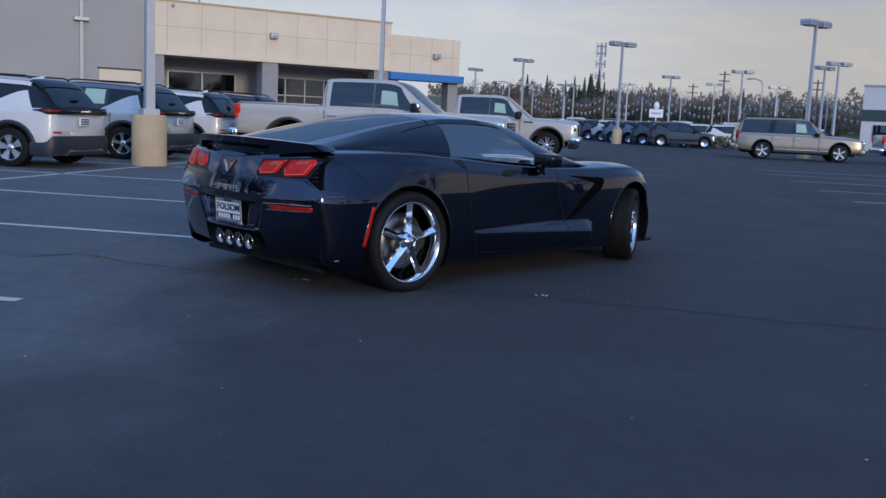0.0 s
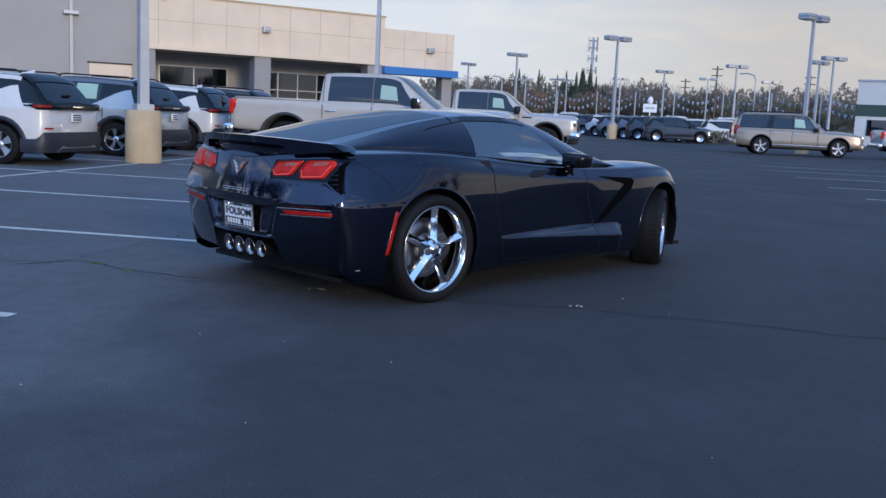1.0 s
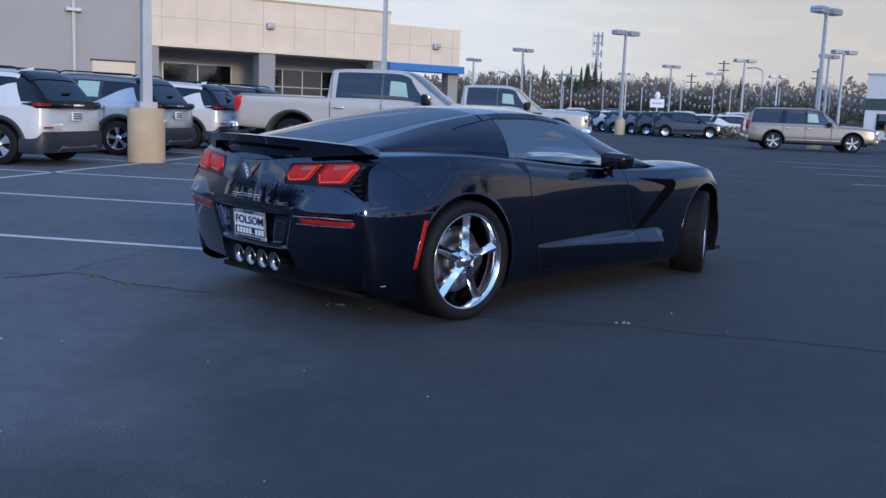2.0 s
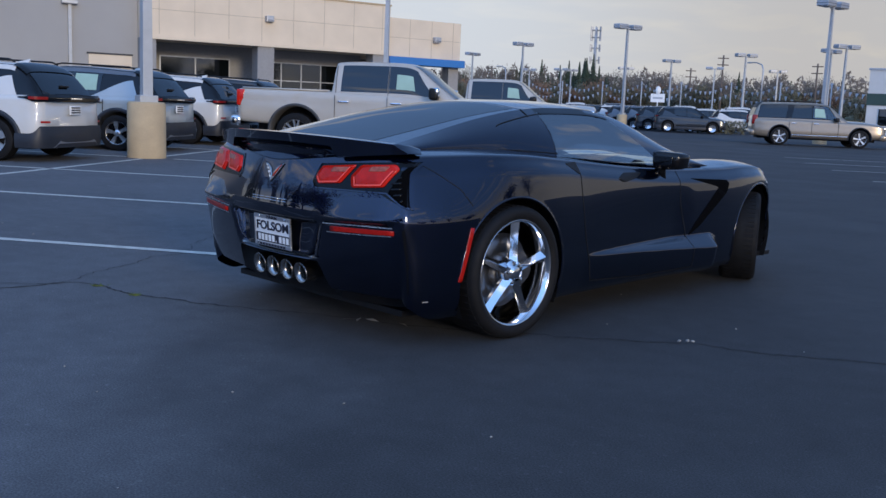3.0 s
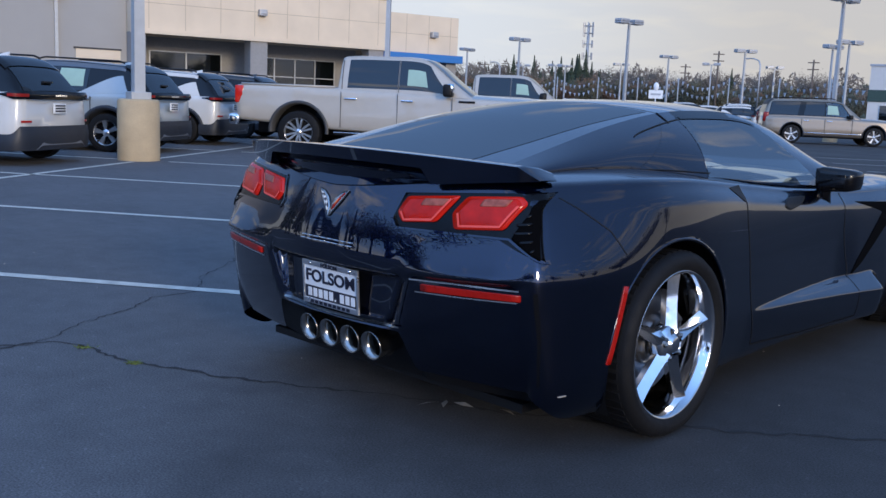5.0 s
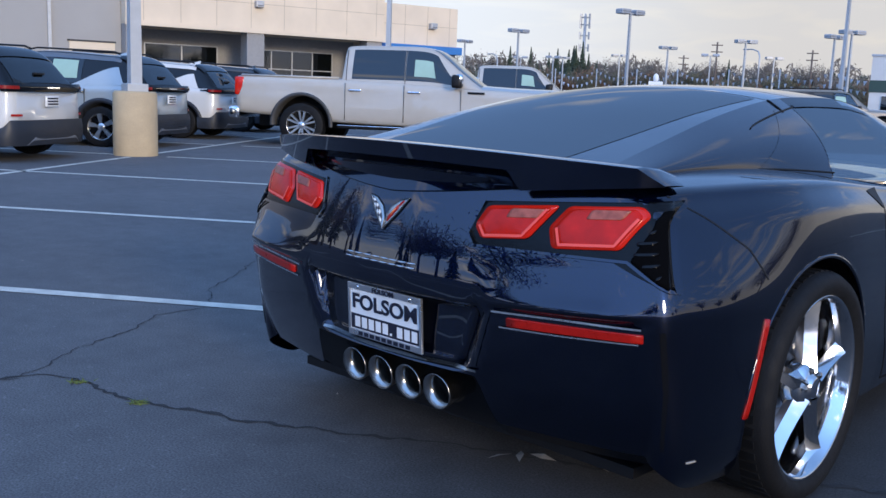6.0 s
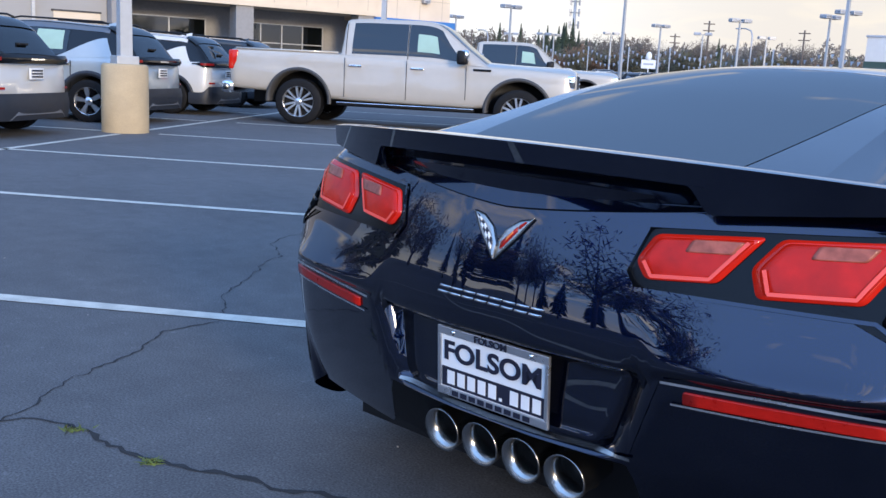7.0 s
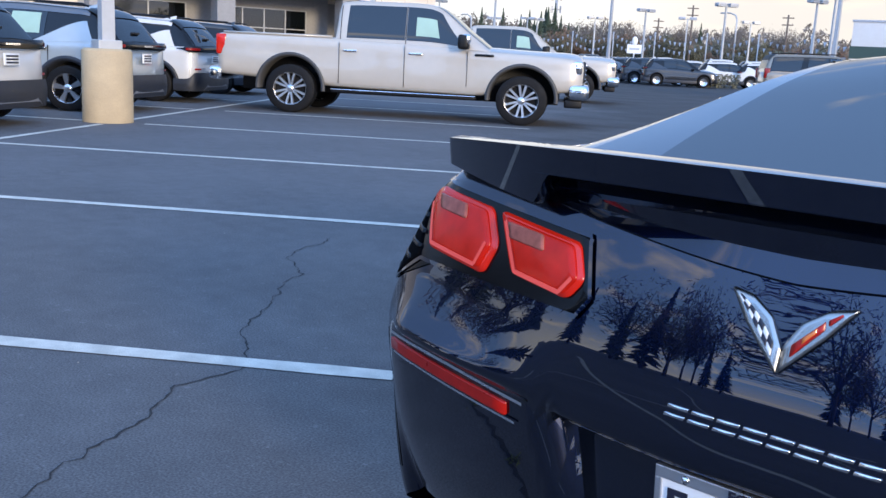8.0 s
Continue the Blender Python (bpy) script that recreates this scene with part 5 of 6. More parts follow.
    part("chassis", box_bm(-2.5, 2.5, -0.70, 0.70, 0.28, 0.92), M["satin_black"], t)
    return t


def crossover(m, paint, label, far=False, wheel_style=0):
    t = thing("crossover", label, "SUV", m)
    arches = ((-1.36, 0.35, 0.42), (1.36, 0.35, 0.42))
    keys = [(-2.12, 0.74, 0.42, 1.02, 1.04), (-2.06, 0.82, 0.36, 1.04, 1.06), (-1.90, 0.875, 0.30, 1.06, 1.08), (-1.2, 0.895, 0.26, 1.05, 1.07), (0.4, 0.885, 0.25, 0.99, 1.02), (0.95, 0.885, 0.25, 0.97, 1.05), (1.6, 0.87, 0.27, 0.92, 1.01), (2.0, 0.80, 0.32, 0.84, 0.92), (2.16, 0.66, 0.36, 0.76, 0.82)]
    part("body", auto_body(keys, arches, 70 if far else 150), paint, t)
    cab = [(-2.10, 0.78, 1.00, 0.72, 1.03), (-1.98, 0.80, 1.00, 0.66, 1.20), (-1.80, 0.82, 1.00, 0.63, 1.42), (-1.62, 0.83, 1.00, 0.62, 1.545), (-1.35, 0.84, 1.00, 0.615, 1.575), (-0.4, 0.85, 0.98, 0.625, 1.62), (0.15, 0.85, 0.97, 0.62, 1.58), (0.50, 0.845, 0.96, 0.64, 1.44), (0.85, 0.84, 0.95, 0.70, 1.20), (1.20, 0.82, 0.94, 0.76, 0.99)]
    part("cabin", grid(lambda u, v: cab_point(cab, -2.10 + 3.30 * u, 2 * v), 60, 32), M["gloss_black"], t)
    part("roof_skin", cab_patch(cab, -1.62, 0.24, 0.425, 1.575, 24, 36, 0.007), M["gray_paint"] if paint is M["silver_paint"] else paint, t)
    part("windscreen", cab_patch(cab, 0.28, 1.14, 0.545, 1.455, 12, 18), M["glass"], t)
    part("rear_window", cab_patch(cab, -2.06, -1.66, 0.53, 1.47, 14, 20, 0.008), M["dark_glass"], t, "dark raked tailgate glass")
    part("roof_spoiler", cab_patch(cab, -1.80, -1.58, 0.50, 1.50, 8, 20, 0.030), M["gloss_black"], t, "gloss black roof spoiler")
    part("rear_wiper", box_bm(-2.02, -1.90, -0.10, 0.10, 1.20, 1.235, bevel=0.01), M["satin_black"], t)
    for s in (1, -1):
        def band(u, v, s=s):
            x = -0.62 - 1.14 * u
            top_q = 0.01 + 0.34 * smooth01(0.0, 0.92, u) if u < 0.86 else 0.34 * (1 - (u - 0.86) / 0.14) + 0.01
            p = cab_point(cab, x, -0.04 + (top_q + 0.04) * v, 0.009)
            return Vector((p.x, s * p.y, p.z))
        part("quarter_fin", facing(grid(band, 50, 8), (-0.5, 0, 1.1)), paint, t, "body-coloured kicked-up rear quarter")
        part("rear_door_window", cab_patch(cab, (-0.99, -0.99), (-0.27, -0.27), 0.07, 0.42, side=s), M["dark_glass"], t)
        part("front_door_window", cab_patch(cab, (-0.22, -0.22), (0.88, 0.40), 0.05, 0.42, side=s), M["dark_glass"], t)
        if not far:
            part("window_sticker", cab_patch(cab, (-0.92, -0.90), (-0.46, -0.46), 0.14, 0.40, side=s, out=0.009), M["paper"], t, "pale green window sticker")
            for x0 in (-1.08, -0.25, 0.80):
                part("door_seam", box_bm(x0 - 0.005, x0 + 0.005, s * 0.893 - 0.016, s * 0.893 + 0.001, 0.42, 0.98), M["satin_black"], t)
            for x0 in (-0.95, -0.08):
                handle(t, x0, s * 0.885, 0.93, M["steel"])
            part("roof_rail", tube([(-1.55, s * 0.56, 1.585), (-1.45, s * 0.56, 1.625), (-0.1, s * 0.57, 1.655), (0.05, s * 0.57, 1.62)], 0.016, 6), M["satin_black"], t)
        part("door_mirror", box_bm(0.60, 0.76, s * 0.97 - 0.10, s * 0.97 + 0.10, 0.99, 1.13, bevel=0.04), M["gloss_black"], t)
        part("sill_cladding", box_bm(-0.98, 0.98, s * 0.87 - 0.04, s * 0.87 + 0.03, 0.22, 0.40, bevel=0.02), M["cladding"], t)
        part("headlamp", box_bm(1.88, 2.12, s * 0.60 - 0.16, s * 0.60 + 0.10, 0.72, 0.80, bevel=0.02), M["chrome"], t)
        for ax, az, R in arches:
            arch_trim(t, ax, s * 0.892, az, R, 0.06, M["cladding"])
            road_wheel(t, ax, s * 0.79, 0.345, 0.11, 0.225, 10 if wheel_style else 5, M["alloy"], M["gloss_black"] if wheel_style else None, detail=not far)
    def rear(y, z, o):
        return Vector((-2.125 - o + 0.55 * max(abs(y) - 0.52, 0) ** 1.5 * 1.6, y, z))
    def band_at(k, z, o):
        """Round the tail at one height: k -1 to 1, ends on the flanks."""
        a = k * math.pi / 2
        c, sn = abs(math.cos(a)), math.sin(a)
        return Vector((-1.70 - (0.46 + o) * c ** 0.40, math.copysign((0.893 + o * 0.5) * abs(sn) ** 0.40, sn), z))
    def tail_band(u, v):
        k = (u - 0.5) * 2
        tip = smooth01(0.72, 1.0, abs(k))
        z0, z1 = 0.965 + 0.05 * tip, 1.085 - 0.045 * tip
        return band_at(k * 0.985, z0 + (z1 - z0) * v, 0.02 + 0.02 * math.sin(math.pi * v))
    bar = part("tail_lamp_bar", facing(grid(tail_band, 60, 4), (-1.6, 0, 1.0)), M["gloss_black"], t, "slim dark tail lamp bar wrapped round the tail")
    for s in (1, -1):
        part("lamp", facing(grid(lambda u, v, s=s: band_at(s * (0.36 + 0.50 * u), 1.000 + 0.045 * v, 0.045), 20, 2), (-1.6, 0, 1.0)), M["red_deep"], bar)
        part("bumper_reflector", facing(grid(lambda u, v, s=s: band_at(s * (0.30 + 0.26 * u), 0.632 + 0.030 * v, 0.03), 10, 1), (-1.6, 0, 0.6)), M["reflector"], t, "thin red bumper reflector")
    part("wordmark", join(*[grid(lambda u, v, y0=y0: rear(y0 + 0.035 * u, 1.012 + 0.022 * v, 0.075), 1, 1) for y0 in (-0.15, -0.10, -0.05, 0.0, 0.05, 0.10)]), M["chrome"], bar)
    def wrap(u, v):
        a = (u - 0.5) * math.pi
        c, sn = abs(math.cos(a)), math.sin(a)
        side_ = smooth01(0.35, 0.8, abs(sn))
        top_z = 0.58 - 0.12 * smooth01(0.80, 1.0, abs(sn))
        o = 0.02 * math.sin(math.pi * v)
        return Vector((-1.74 - (0.46 + o) * c ** 0.42, math.copysign((0.905 + o * 0.6) * abs(sn) ** 0.42, sn), 0.23 + (top_z - 0.23) * v))
    bp = part("rear_bumper", facing(grid(wrap, 60, 6), (-1.6, 0, 0.4)), M["cladding"], t, "dark gray plastic rear bumper")
    part("skid_plate", join(grid(lambda u, v: rear((u - 0.5) * (1.25 - 0.22 * v), 0.30 + 0.09 * v - 0.07 * smooth01(0.40, 0.5, abs(u - 0.5)), 0.088), 30, 2)), M["skid_gray"], bp)
    pl = part("licence_plate", box_bm(-2.185, -2.165, -0.15, 0.15, 0.76, 0.91, bevel=0.004), M["plate_white"], t, "white dealer plate")
    for k in range(3):
        part("bar", box_bm(-2.190, -2.184, -0.12, 0.12, 0.785 + 0.04 * k, 0.807 + 0.04 * k), M["ink"], pl)
    part("shark_fin", ([(-1.42, 0.03, 1.575), (-1.42, -0.03, 1.575), (-1.18, 0, 1.59), (-1.44, 0, 1.655)], [(0, 1, 3), (1, 2, 3), (2, 0, 3), (0, 2, 1)]), paint, t, smooth=False)
    part("front_bumper", box_bm(1.85, 2.20, -0.70, 0.70, 0.28, 0.50, bevel=0.1), M["cladding"], t)
    part("chassis", box_bm(-1.85, 1.85, -0.64, 0.64, 0.20, 0.80), M["satin_black"], t)
    return t


S = Matrix.Diagonal((1.06, 1.05, 1.0, 1))
crossover(lot(-9.76, 9.05, 0, 180) @ Matrix.Diagonal((1.06, 1.05, 0.975, 1)), M["white_paint"], "pearl white electric crossover with black roof spoiler, parked in a stall")
crossover(lot(-9.75, 12.85, 0, 180) @ S, M["silver_paint"], "pale silver-blue electric crossover parked behind a light pole", wheel_style=1)
crossover(lot(-9.95, 16.40, 0, 180) @ Matrix.Diagonal((1.06, 1.05, 0.98, 1)), M["white_paint"], "white crossover with dark bumper parked beside a pickup", wheel_style=1)
crossover(lot(-10.1, 20.2, 0, 180) @ S, M["black_paint"], "black crossover half hidden behind a pickup", wheel_style=1)
pickup(lot(-3.72, 15.60) @ Matrix.Diagonal((1.085, 1.05, 1.03, 1)), M["cream_paint"], "warm white crew-cab pickup with chrome bumpers across the stalls", M["chrome"])
pickup(lot(-2.55, 26.55) @ Matrix.Diagonal((1.06, 1.04, 1.05, 1)), M["cream_paint"], "cream heavy-duty pickup with black mirrors parked beyond another pickup", M["satin_black"])
big_suv(lot(9.93, 39.4) @ Matrix.Diagonal((0.97, 0.99, 0.98, 1)), M["tan_paint"], "tan metallic long sport utility vehicle with roof rails")
pickup(lot(16.6, 40.2), M["silver_paint"], "pale silver pickup with red tail lamps", M["chrome"], far=True)
dark = crossover(lot(5.9, 57.0), M["black_paint"], "black sport utility vehicle in a far row of stock", far=True)
gray = crossover(lot(3.9, 62.6), M["gray_paint"], "dark gray crossover in a far row of stock", far=True)
white = crossover(lot(9.8, 62.5), M["white_paint"], "white car in a far row of stock", far=True)
ruby = crossover(lot(-7.9, 93.5), M["red_paint"], "dark red car at the end of a far row", far=True)
tagged(dark, group="far stock row"), tagged(gray, group="far stock row"), tagged(white, group="far stock row")
rng = random.Random(4)
for k in (1, 3, 4, 5, 6, 7, 8, 9, 10, 11, 12):
    src = white if k % 4 == 0 else dark if k % 3 else gray
    copy_thing(src, lot(5.9 - 1.0 * k + rng.uniform(-0.2, 0.2), 57.0 + 2.8 * k))
for u, n in ((12.2, 62.0), (15.0, 61.0), (8.2, 66.5)):
    copy_thing(white, lot(u, n))
for k in range(16):
    src = (dark, gray, white, dark, gray)[rng.randrange(5)]
    copy_thing(src, lot(14 - 2.0 * k + rng.uniform(-0.3, 0.3), 74.0 + 2.3 * k, 0, 0) @ Matrix.Diagonal((1, 1, rng.uniform(0.95, 1.2), 1)))


# ---- light poles ----
def light_pole(m, height=6.8):
    t = thing("light_pole", "gray steel lot light pole with twin heads on concrete base", "light pole", m, "lot light poles")
    part("base", lathe([(0.0, 0.335), (0.02, 0.335), (0.95, 0.33), (0.985, 0.30), (0.985, 0.0005)], 40, "z"), M["concrete"], t, "tan painted round concrete base")
    part("anchor_cover", box_bm(-0.16, 0.16, -0.16, 0.16, 0.975, 1.10, bevel=0.012), M["pole"], t, smooth=False)
    pole = part("pole", join(([(sx * w, sy * w, z) for z, w in ((1.0, 0.088), (height - 0.25, 0.062)) for sx, sy in ((1, 1), (-1, 1), (-1, -1), (1, -1))], [(0, 1, 5, 4), (1, 2, 6, 5), (2, 3, 7, 6), (3, 0, 4, 7), (4, 5, 6, 7)])), M["pole"], t, smooth=False)
    part("arm", box_bm(-0.42, 0.42, -0.03, 0.03, height - 0.33, height - 0.26, bevel=0.006), M["pole"], t, smooth=False)
    for s in (1, -1):
        h = part("lamp_head", box_bm(s * 0.62 - 0.40, s * 0.62 + 0.40, -0.30, 0.30, height - 0.36, height - 0.06, bevel=0.05), M["galv"], t, "gray box lamp head", smooth=False)
        part("lens", box_bm(s * 0.62 - 0.32, s * 0.62 + 0.32, -0.22, 0.22, height - 0.372, height - 0.358), M["plate_white"], h, smooth=False)
        part("groove", box_bm(s * 0.62 - 0.405, s * 0.62 + 0.405, -0.305, 0.305, height - 0.225, height - 0.205), M["cladding"], h, smooth=False)
    return t


def polar(az, r, z=0.0, turn=0.0):
    """A pose by compass angle (degrees left of ahead) and distance from the corner where the walk begins."""
    a = radians(az - 0.42)
    return pose(5.58 - r * math.sin(a), -4.33 + r * math.cos(a), z, 0, 0, turn)


lp = light_pole(lot(-6.98, 10.55, 0, 45))
copy_thing(lp, lot(-7.1, 29.0, 0, 0))
for az, r, turn in ((25.28, 51.0, 86), (35.74, 65.5, 80), (41.44, 86, 84), (44.25, 105, 96), (32.86, 105, 72), (28.92, 92, 62), (23.9, 79, 65), (24.6, 84, 80), (38.97, 136, 20), (38.4, 138, 70), (40.8, 141, 30), (35.3, 126, 60), (30.4, 118, 30), (27.0, 122, 50)):
    copy_thing(lp, polar(az, r, 0, turn))


# ---- dealership building ----
FD = 76.6
FM = pose(-44.6, 21.7, 0, 0, 0, FD)     # x along the front, y away from the lot
bld = thing("dealership_building", "beige stucco dealership with a recessed storefront and gray side block", "building", FM)


def wall_box(name, material, label="", parent=bld, **k):
    def make(*a, bevel=0.0):
        return part(name, box_bm(*a, bevel=bevel), material, parent, label, smooth=False)
    return make


fascia = wall_box("fascia", M["stucco"], "tall beige panelled fascia")(0.0, 15.1, 0.0, 4.5, 4.08, 6.98, bevel=0.02)
wall_box("fascia_cap", M["concrete"], parent=fascia)(-0.05, 15.15, -0.05, 0.35, 6.98, 7.08)
wall_box("fascia_lip", M["stucco"], parent=fascia)(-0.03, 15.13, -0.07, 0.15, 4.02, 4.28)
for k in range(8):
    wall_box("panel_joint", M["joint"], parent=fascia)(0.9 + 1.95 * k, 0.925 + 1.95 * k, -0.006, 0.006, 4.29, 6.97)
wall_box("panel_joint", M["joint"], parent=fascia)(0.02, 15.08, -0.006, 0.006, 5.60, 5.625)
# piers and porch walls carry the shade below the fascia in their gray
wall_box("pier", M["soffit"], "gray pier with porch shade in its colour")(0.0, 0.75, 0.02, 1.0, 0.0, 4.08)
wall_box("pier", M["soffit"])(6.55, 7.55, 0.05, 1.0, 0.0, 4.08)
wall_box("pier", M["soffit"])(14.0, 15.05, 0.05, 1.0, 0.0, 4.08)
back = wall_box("storefront_wall", M["soffit"], "rear wall of the porch, its shade put into the colour")
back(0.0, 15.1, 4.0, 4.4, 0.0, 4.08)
for x0, x1 in ((2.0, 6.2), (8.2, 13.6)):
    w = wall_box("shop_window", M["shop_glass"], "dark showroom glass")(x0, x1, 3.93, 3.97, 0.3, 3.3)
    n = 2 if x1 - x0 < 5 else 4
    for k in range(n + 1):
        x = x0 + (x1 - x0) * k / n
        wall_box("mullion", M["frame_metal"], parent=w)(x - 0.04, x + 0.04, 3.89, 3.98, 0.3, 3.3)
    for z in (0.3, 2.2, 3.3):
        wall_box("transom", M["frame_metal"], parent=w)(x0, x1, 3.895, 3.975, z - 0.03, z + 0.03)
wing = wall_box("corner_block", M["stucco"], "lower beige corner block")(15.1, 20.4, 0.15, 9.0, 4.0, 6.35, bevel=0.02)
for k in range(3):
    wall_box("panel_joint", M["joint"], parent=wing)(16.6 + 1.6 * k, 16.625 + 1.6 * k, 0.143, 0.156, 4.0, 6.34)
wall_box("panel_joint", M["joint"], parent=wing)(15.12, 20.38, 0.143, 0.156, 5.15, 5.175)
wall_box("awning_band", M["blue"], "bright blue canopy band")(15.0, 20.5, -0.35, 1.2, 3.52, 3.98, bevel=0.02)
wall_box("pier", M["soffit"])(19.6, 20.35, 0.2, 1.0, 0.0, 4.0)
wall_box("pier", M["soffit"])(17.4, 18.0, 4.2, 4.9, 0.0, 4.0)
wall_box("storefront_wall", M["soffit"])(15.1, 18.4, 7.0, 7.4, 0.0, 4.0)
for x, z, y0 in ((7.15, 5.55, 0.0), (18.5, 5.15, 0.15)):
    l = wall_box("wall_light", M["galv"], "gray box wall light")(x - 0.22, x + 0.22, y0 - 0.38, y0, z - 0.14, z + 0.20, bevel=0.04)
    wall_box("louvre", M["cladding"], parent=l)(x - 0.18, x + 0.18, y0 - 0.385, y0 - 0.02, z - 0.06, z - 0.03)
gb = wall_box("side_block", M["gray_wall"], "tall gray masonry side wall")(-42.0, -0.02, 0.9, 16.0, 0.0, 7.75)
wall_box("cap", M["soffit"], parent=gb)(-42.0, 0.0, 0.85, 1.2, 7.75, 7.85)
wall_box("downpipe", M["pole"], parent=gb)(-3.62, -3.46, 0.72, 0.88, 0.0, 7.7)
wall_box("service_door", M["stucco"], "tan service door", parent=gb)(-2.6, -0.35, 0.84, 0.91, 0.0, 3.05)
wall_box("door_head", M["cladding"], parent=gb)(-2.7, -0.3, 0.82, 0.915, 3.05, 3.14)
l = wall_box("wall_light", M["galv"], "small gray wall light", parent=gb)(-3.95, -3.15, 0.55, 0.9, 5.55, 5.75, bevel=0.03)
wall_box("roof", M["soffit"], "flat gray roof")(0.0, 15.1, 4.5, 16.0, 6.4, 6.6)
wall_box("rear_wall", M["gray_wall"])(0.0, 15.1, 15.6, 16.0, 0.0, 6.4)
part("vent_pipe", moved(Matrix.Translation((3.3, 2.0, 0)), lathe([(6.9, 0.05), (7.55, 0.05), (7.6, 0.12), (7.75, 0.12), (7.8, 0.0005)], 12, "z")), M["galv"], bld)
part("camera_dome", moved(Matrix.Translation((1.2, -0.12, 6.75)), lathe([(0.12, 0.03), (0.08, 0.09), (0.0, 0.09), (-0.06, 0.05), (-0.07, 0.0005)], 16, "z")), M["galv"], bld)

# white building at the lot's far edge
wb = thing("white_building", "white flat-roofed building with a dark green band", "building", polar(22.5, 92, 0, 15))
wall = part("wall", box_bm(0, 26, 0, 14, 0, 5.6), M["white_paint"], wb, smooth=False)
part("band", box_bm(-0.06, 26.06, -0.06, 14.06, 2.6, 3.6), M["green_trim"], wb, "dark green wall band", smooth=False)
part("parapet_cap", box_bm(-0.1, 26.1, -0.1, 14.1, 5.6, 5.75), M["galv"], wb, smooth=False)
for k in range(6):
    part("window", box_bm(1.0 + 2.6 * k, 2.8 + 2.6 * k, -0.08, 0.05, 0.9, 2.3), M["dark_glass"], wb, smooth=False)


# ---- far trees, tower, wires ----
def conifer(m, h, seed):
    r = random.Random(seed)
    t = thing("conifer_tree", "dark narrow evergreen conifer in the far tree line", "tree", m, "far conifers")
    part("trunk", tube([(0, 0, 0), (0.05, 0, h * 0.5), (0, 0, h * 0.97)], 0.22, 7, 0.03), M["bark"], t)
    vs, fs = [], []
    for k in range(420):
        f = r.random() ** 0.75
        z = h * (0.10 + 0.90 * f)
        reach = h * 0.17 * (1.02 - f) * r.uniform(0.45, 1.15) + 0.06
        a = r.uniform(0, 2 * math.pi)
        c, s = math.cos(a), math.sin(a)
        base, tip = Vector((c * reach * 0.15, s * reach * 0.15, z)), Vector((c * reach, s * reach, z - reach * r.uniform(0.2, 0.6)))
        w = Vector((-s, c, 0)) * (0.10 + 0.22 * reach)
        n = len(vs)
        mid = base.lerp(tip, 0.55)
        vs += [base, mid + w, tip, mid - w, mid + Vector((0, 0, 0.2 * reach + 0.1))]
        fs += [(n, n + 1, n + 4), (n + 1, n + 2, n + 4), (n + 2, n + 3, n + 4), (n + 3, n, n + 4)]
    part("crown", (vs, fs), M["conifer"], t, smooth=False)
    return t


def broad_tree(m, h, seed, leaf, name="bare_tree", label="leafless gray-brown tree in the far tree line", spread=0.42, count=900):
    r = random.Random(seed)
    t = thing(name, label, "tree", m, "far trees")
    limbs = [tube([(0, 0, 0), (r.uniform(-0.2, 0.2), 0, h * 0.25), (r.uniform(-0.3, 0.3), r.uniform(-0.3, 0.3), h * 0.45)], h * 0.022, 7, h * 0.014)]
    tips = []
    for k in range(11):
        a, up_ = r.uniform(0, 2 * math.pi), r.uniform(0.55, 1.0)
        s0 = Vector((0, 0, h * r.uniform(0.25, 0.5)))
        e = Vector((math.cos(a) * h * spread * (1.1 - up_ * 0.6), math.sin(a) * h * spread * (1.1 - up_ * 0.6), h * up_))
        mid = s0.lerp(e, 0.5) + Vector((r.uniform(-1, 1), r.uniform(-1, 1), 0.6)) * h * 0.04
        limbs.append(tube([s0, mid, e], h * 0.010, 5, h * 0.002))
        tips += [mid, e, mid.lerp(e, 0.5), s0.lerp(mid, 0.7)]
    part("trunk", join(*limbs), M["bark"], t)
    vs, fs = [], []
    for k in range(count):
        c = r.choice(tips) + Vector((r.gauss(0, 1), r.gauss(0, 1), r.gauss(0, 0.8))) * h * 0.085
        if c.z < h * 0.12:
            continue
        d = Vector((r.gauss(0, 1), r.gauss(0, 1), r.gauss(0.4, 1))).normalized() * h * r.uniform(0.015, 0.05)
        w = d.orthogonal().normalized() * h * (0.0055 if leaf == "twig" else 0.018)
        n = len(vs)
        vs += [c - d, c + w, c + d, c - w]
        fs.append((n, n + 1, n + 2, n + 3))
    part("crown", (vs, fs), M[leaf], t, smooth=False)
    return t


def on_bank(az, r, turn=0.0):
    return polar(az, r, 2.2 * smooth01(0.05, 0.8, (r - 128) / 130), turn)


rng = random.Random(11)
con = [conifer(on_bank(37.8 - 0.4 * k, 214 + 3 * k), 9.5 + k, 20 + k) for k in range(3)]
bare = [broad_tree(on_bank(33 - 3 * k, 205 + 4 * k), 7.4 + 0.4 * k, 40 + k, "twig", count=1900) for k in range(3)]
rust = [broad_tree(on_bank(36.8 - 4 * k, 160), 5.4, 60 + k, "russet", "russet_tree", "russet-leaved autumn tree in the far tree line", 0.5, 1500) for k in range(2)]
oliv = [broad_tree(on_bank(31.5 - 5 * k, 150), 5.0, 70 + k, "olive", "scrub_tree", "olive green scrub tree along a far bank", 0.62, 1500) for k in range(2)]
for k in range(15):
    az = 35.9 + rng.random() * 4.6
    copy_thing(rng.choice(con), on_bank(az, rng.uniform(205, 235), rng.uniform(0, 360)) @ Matrix.Scale(rng.uniform(0.50, 0.84), 4))
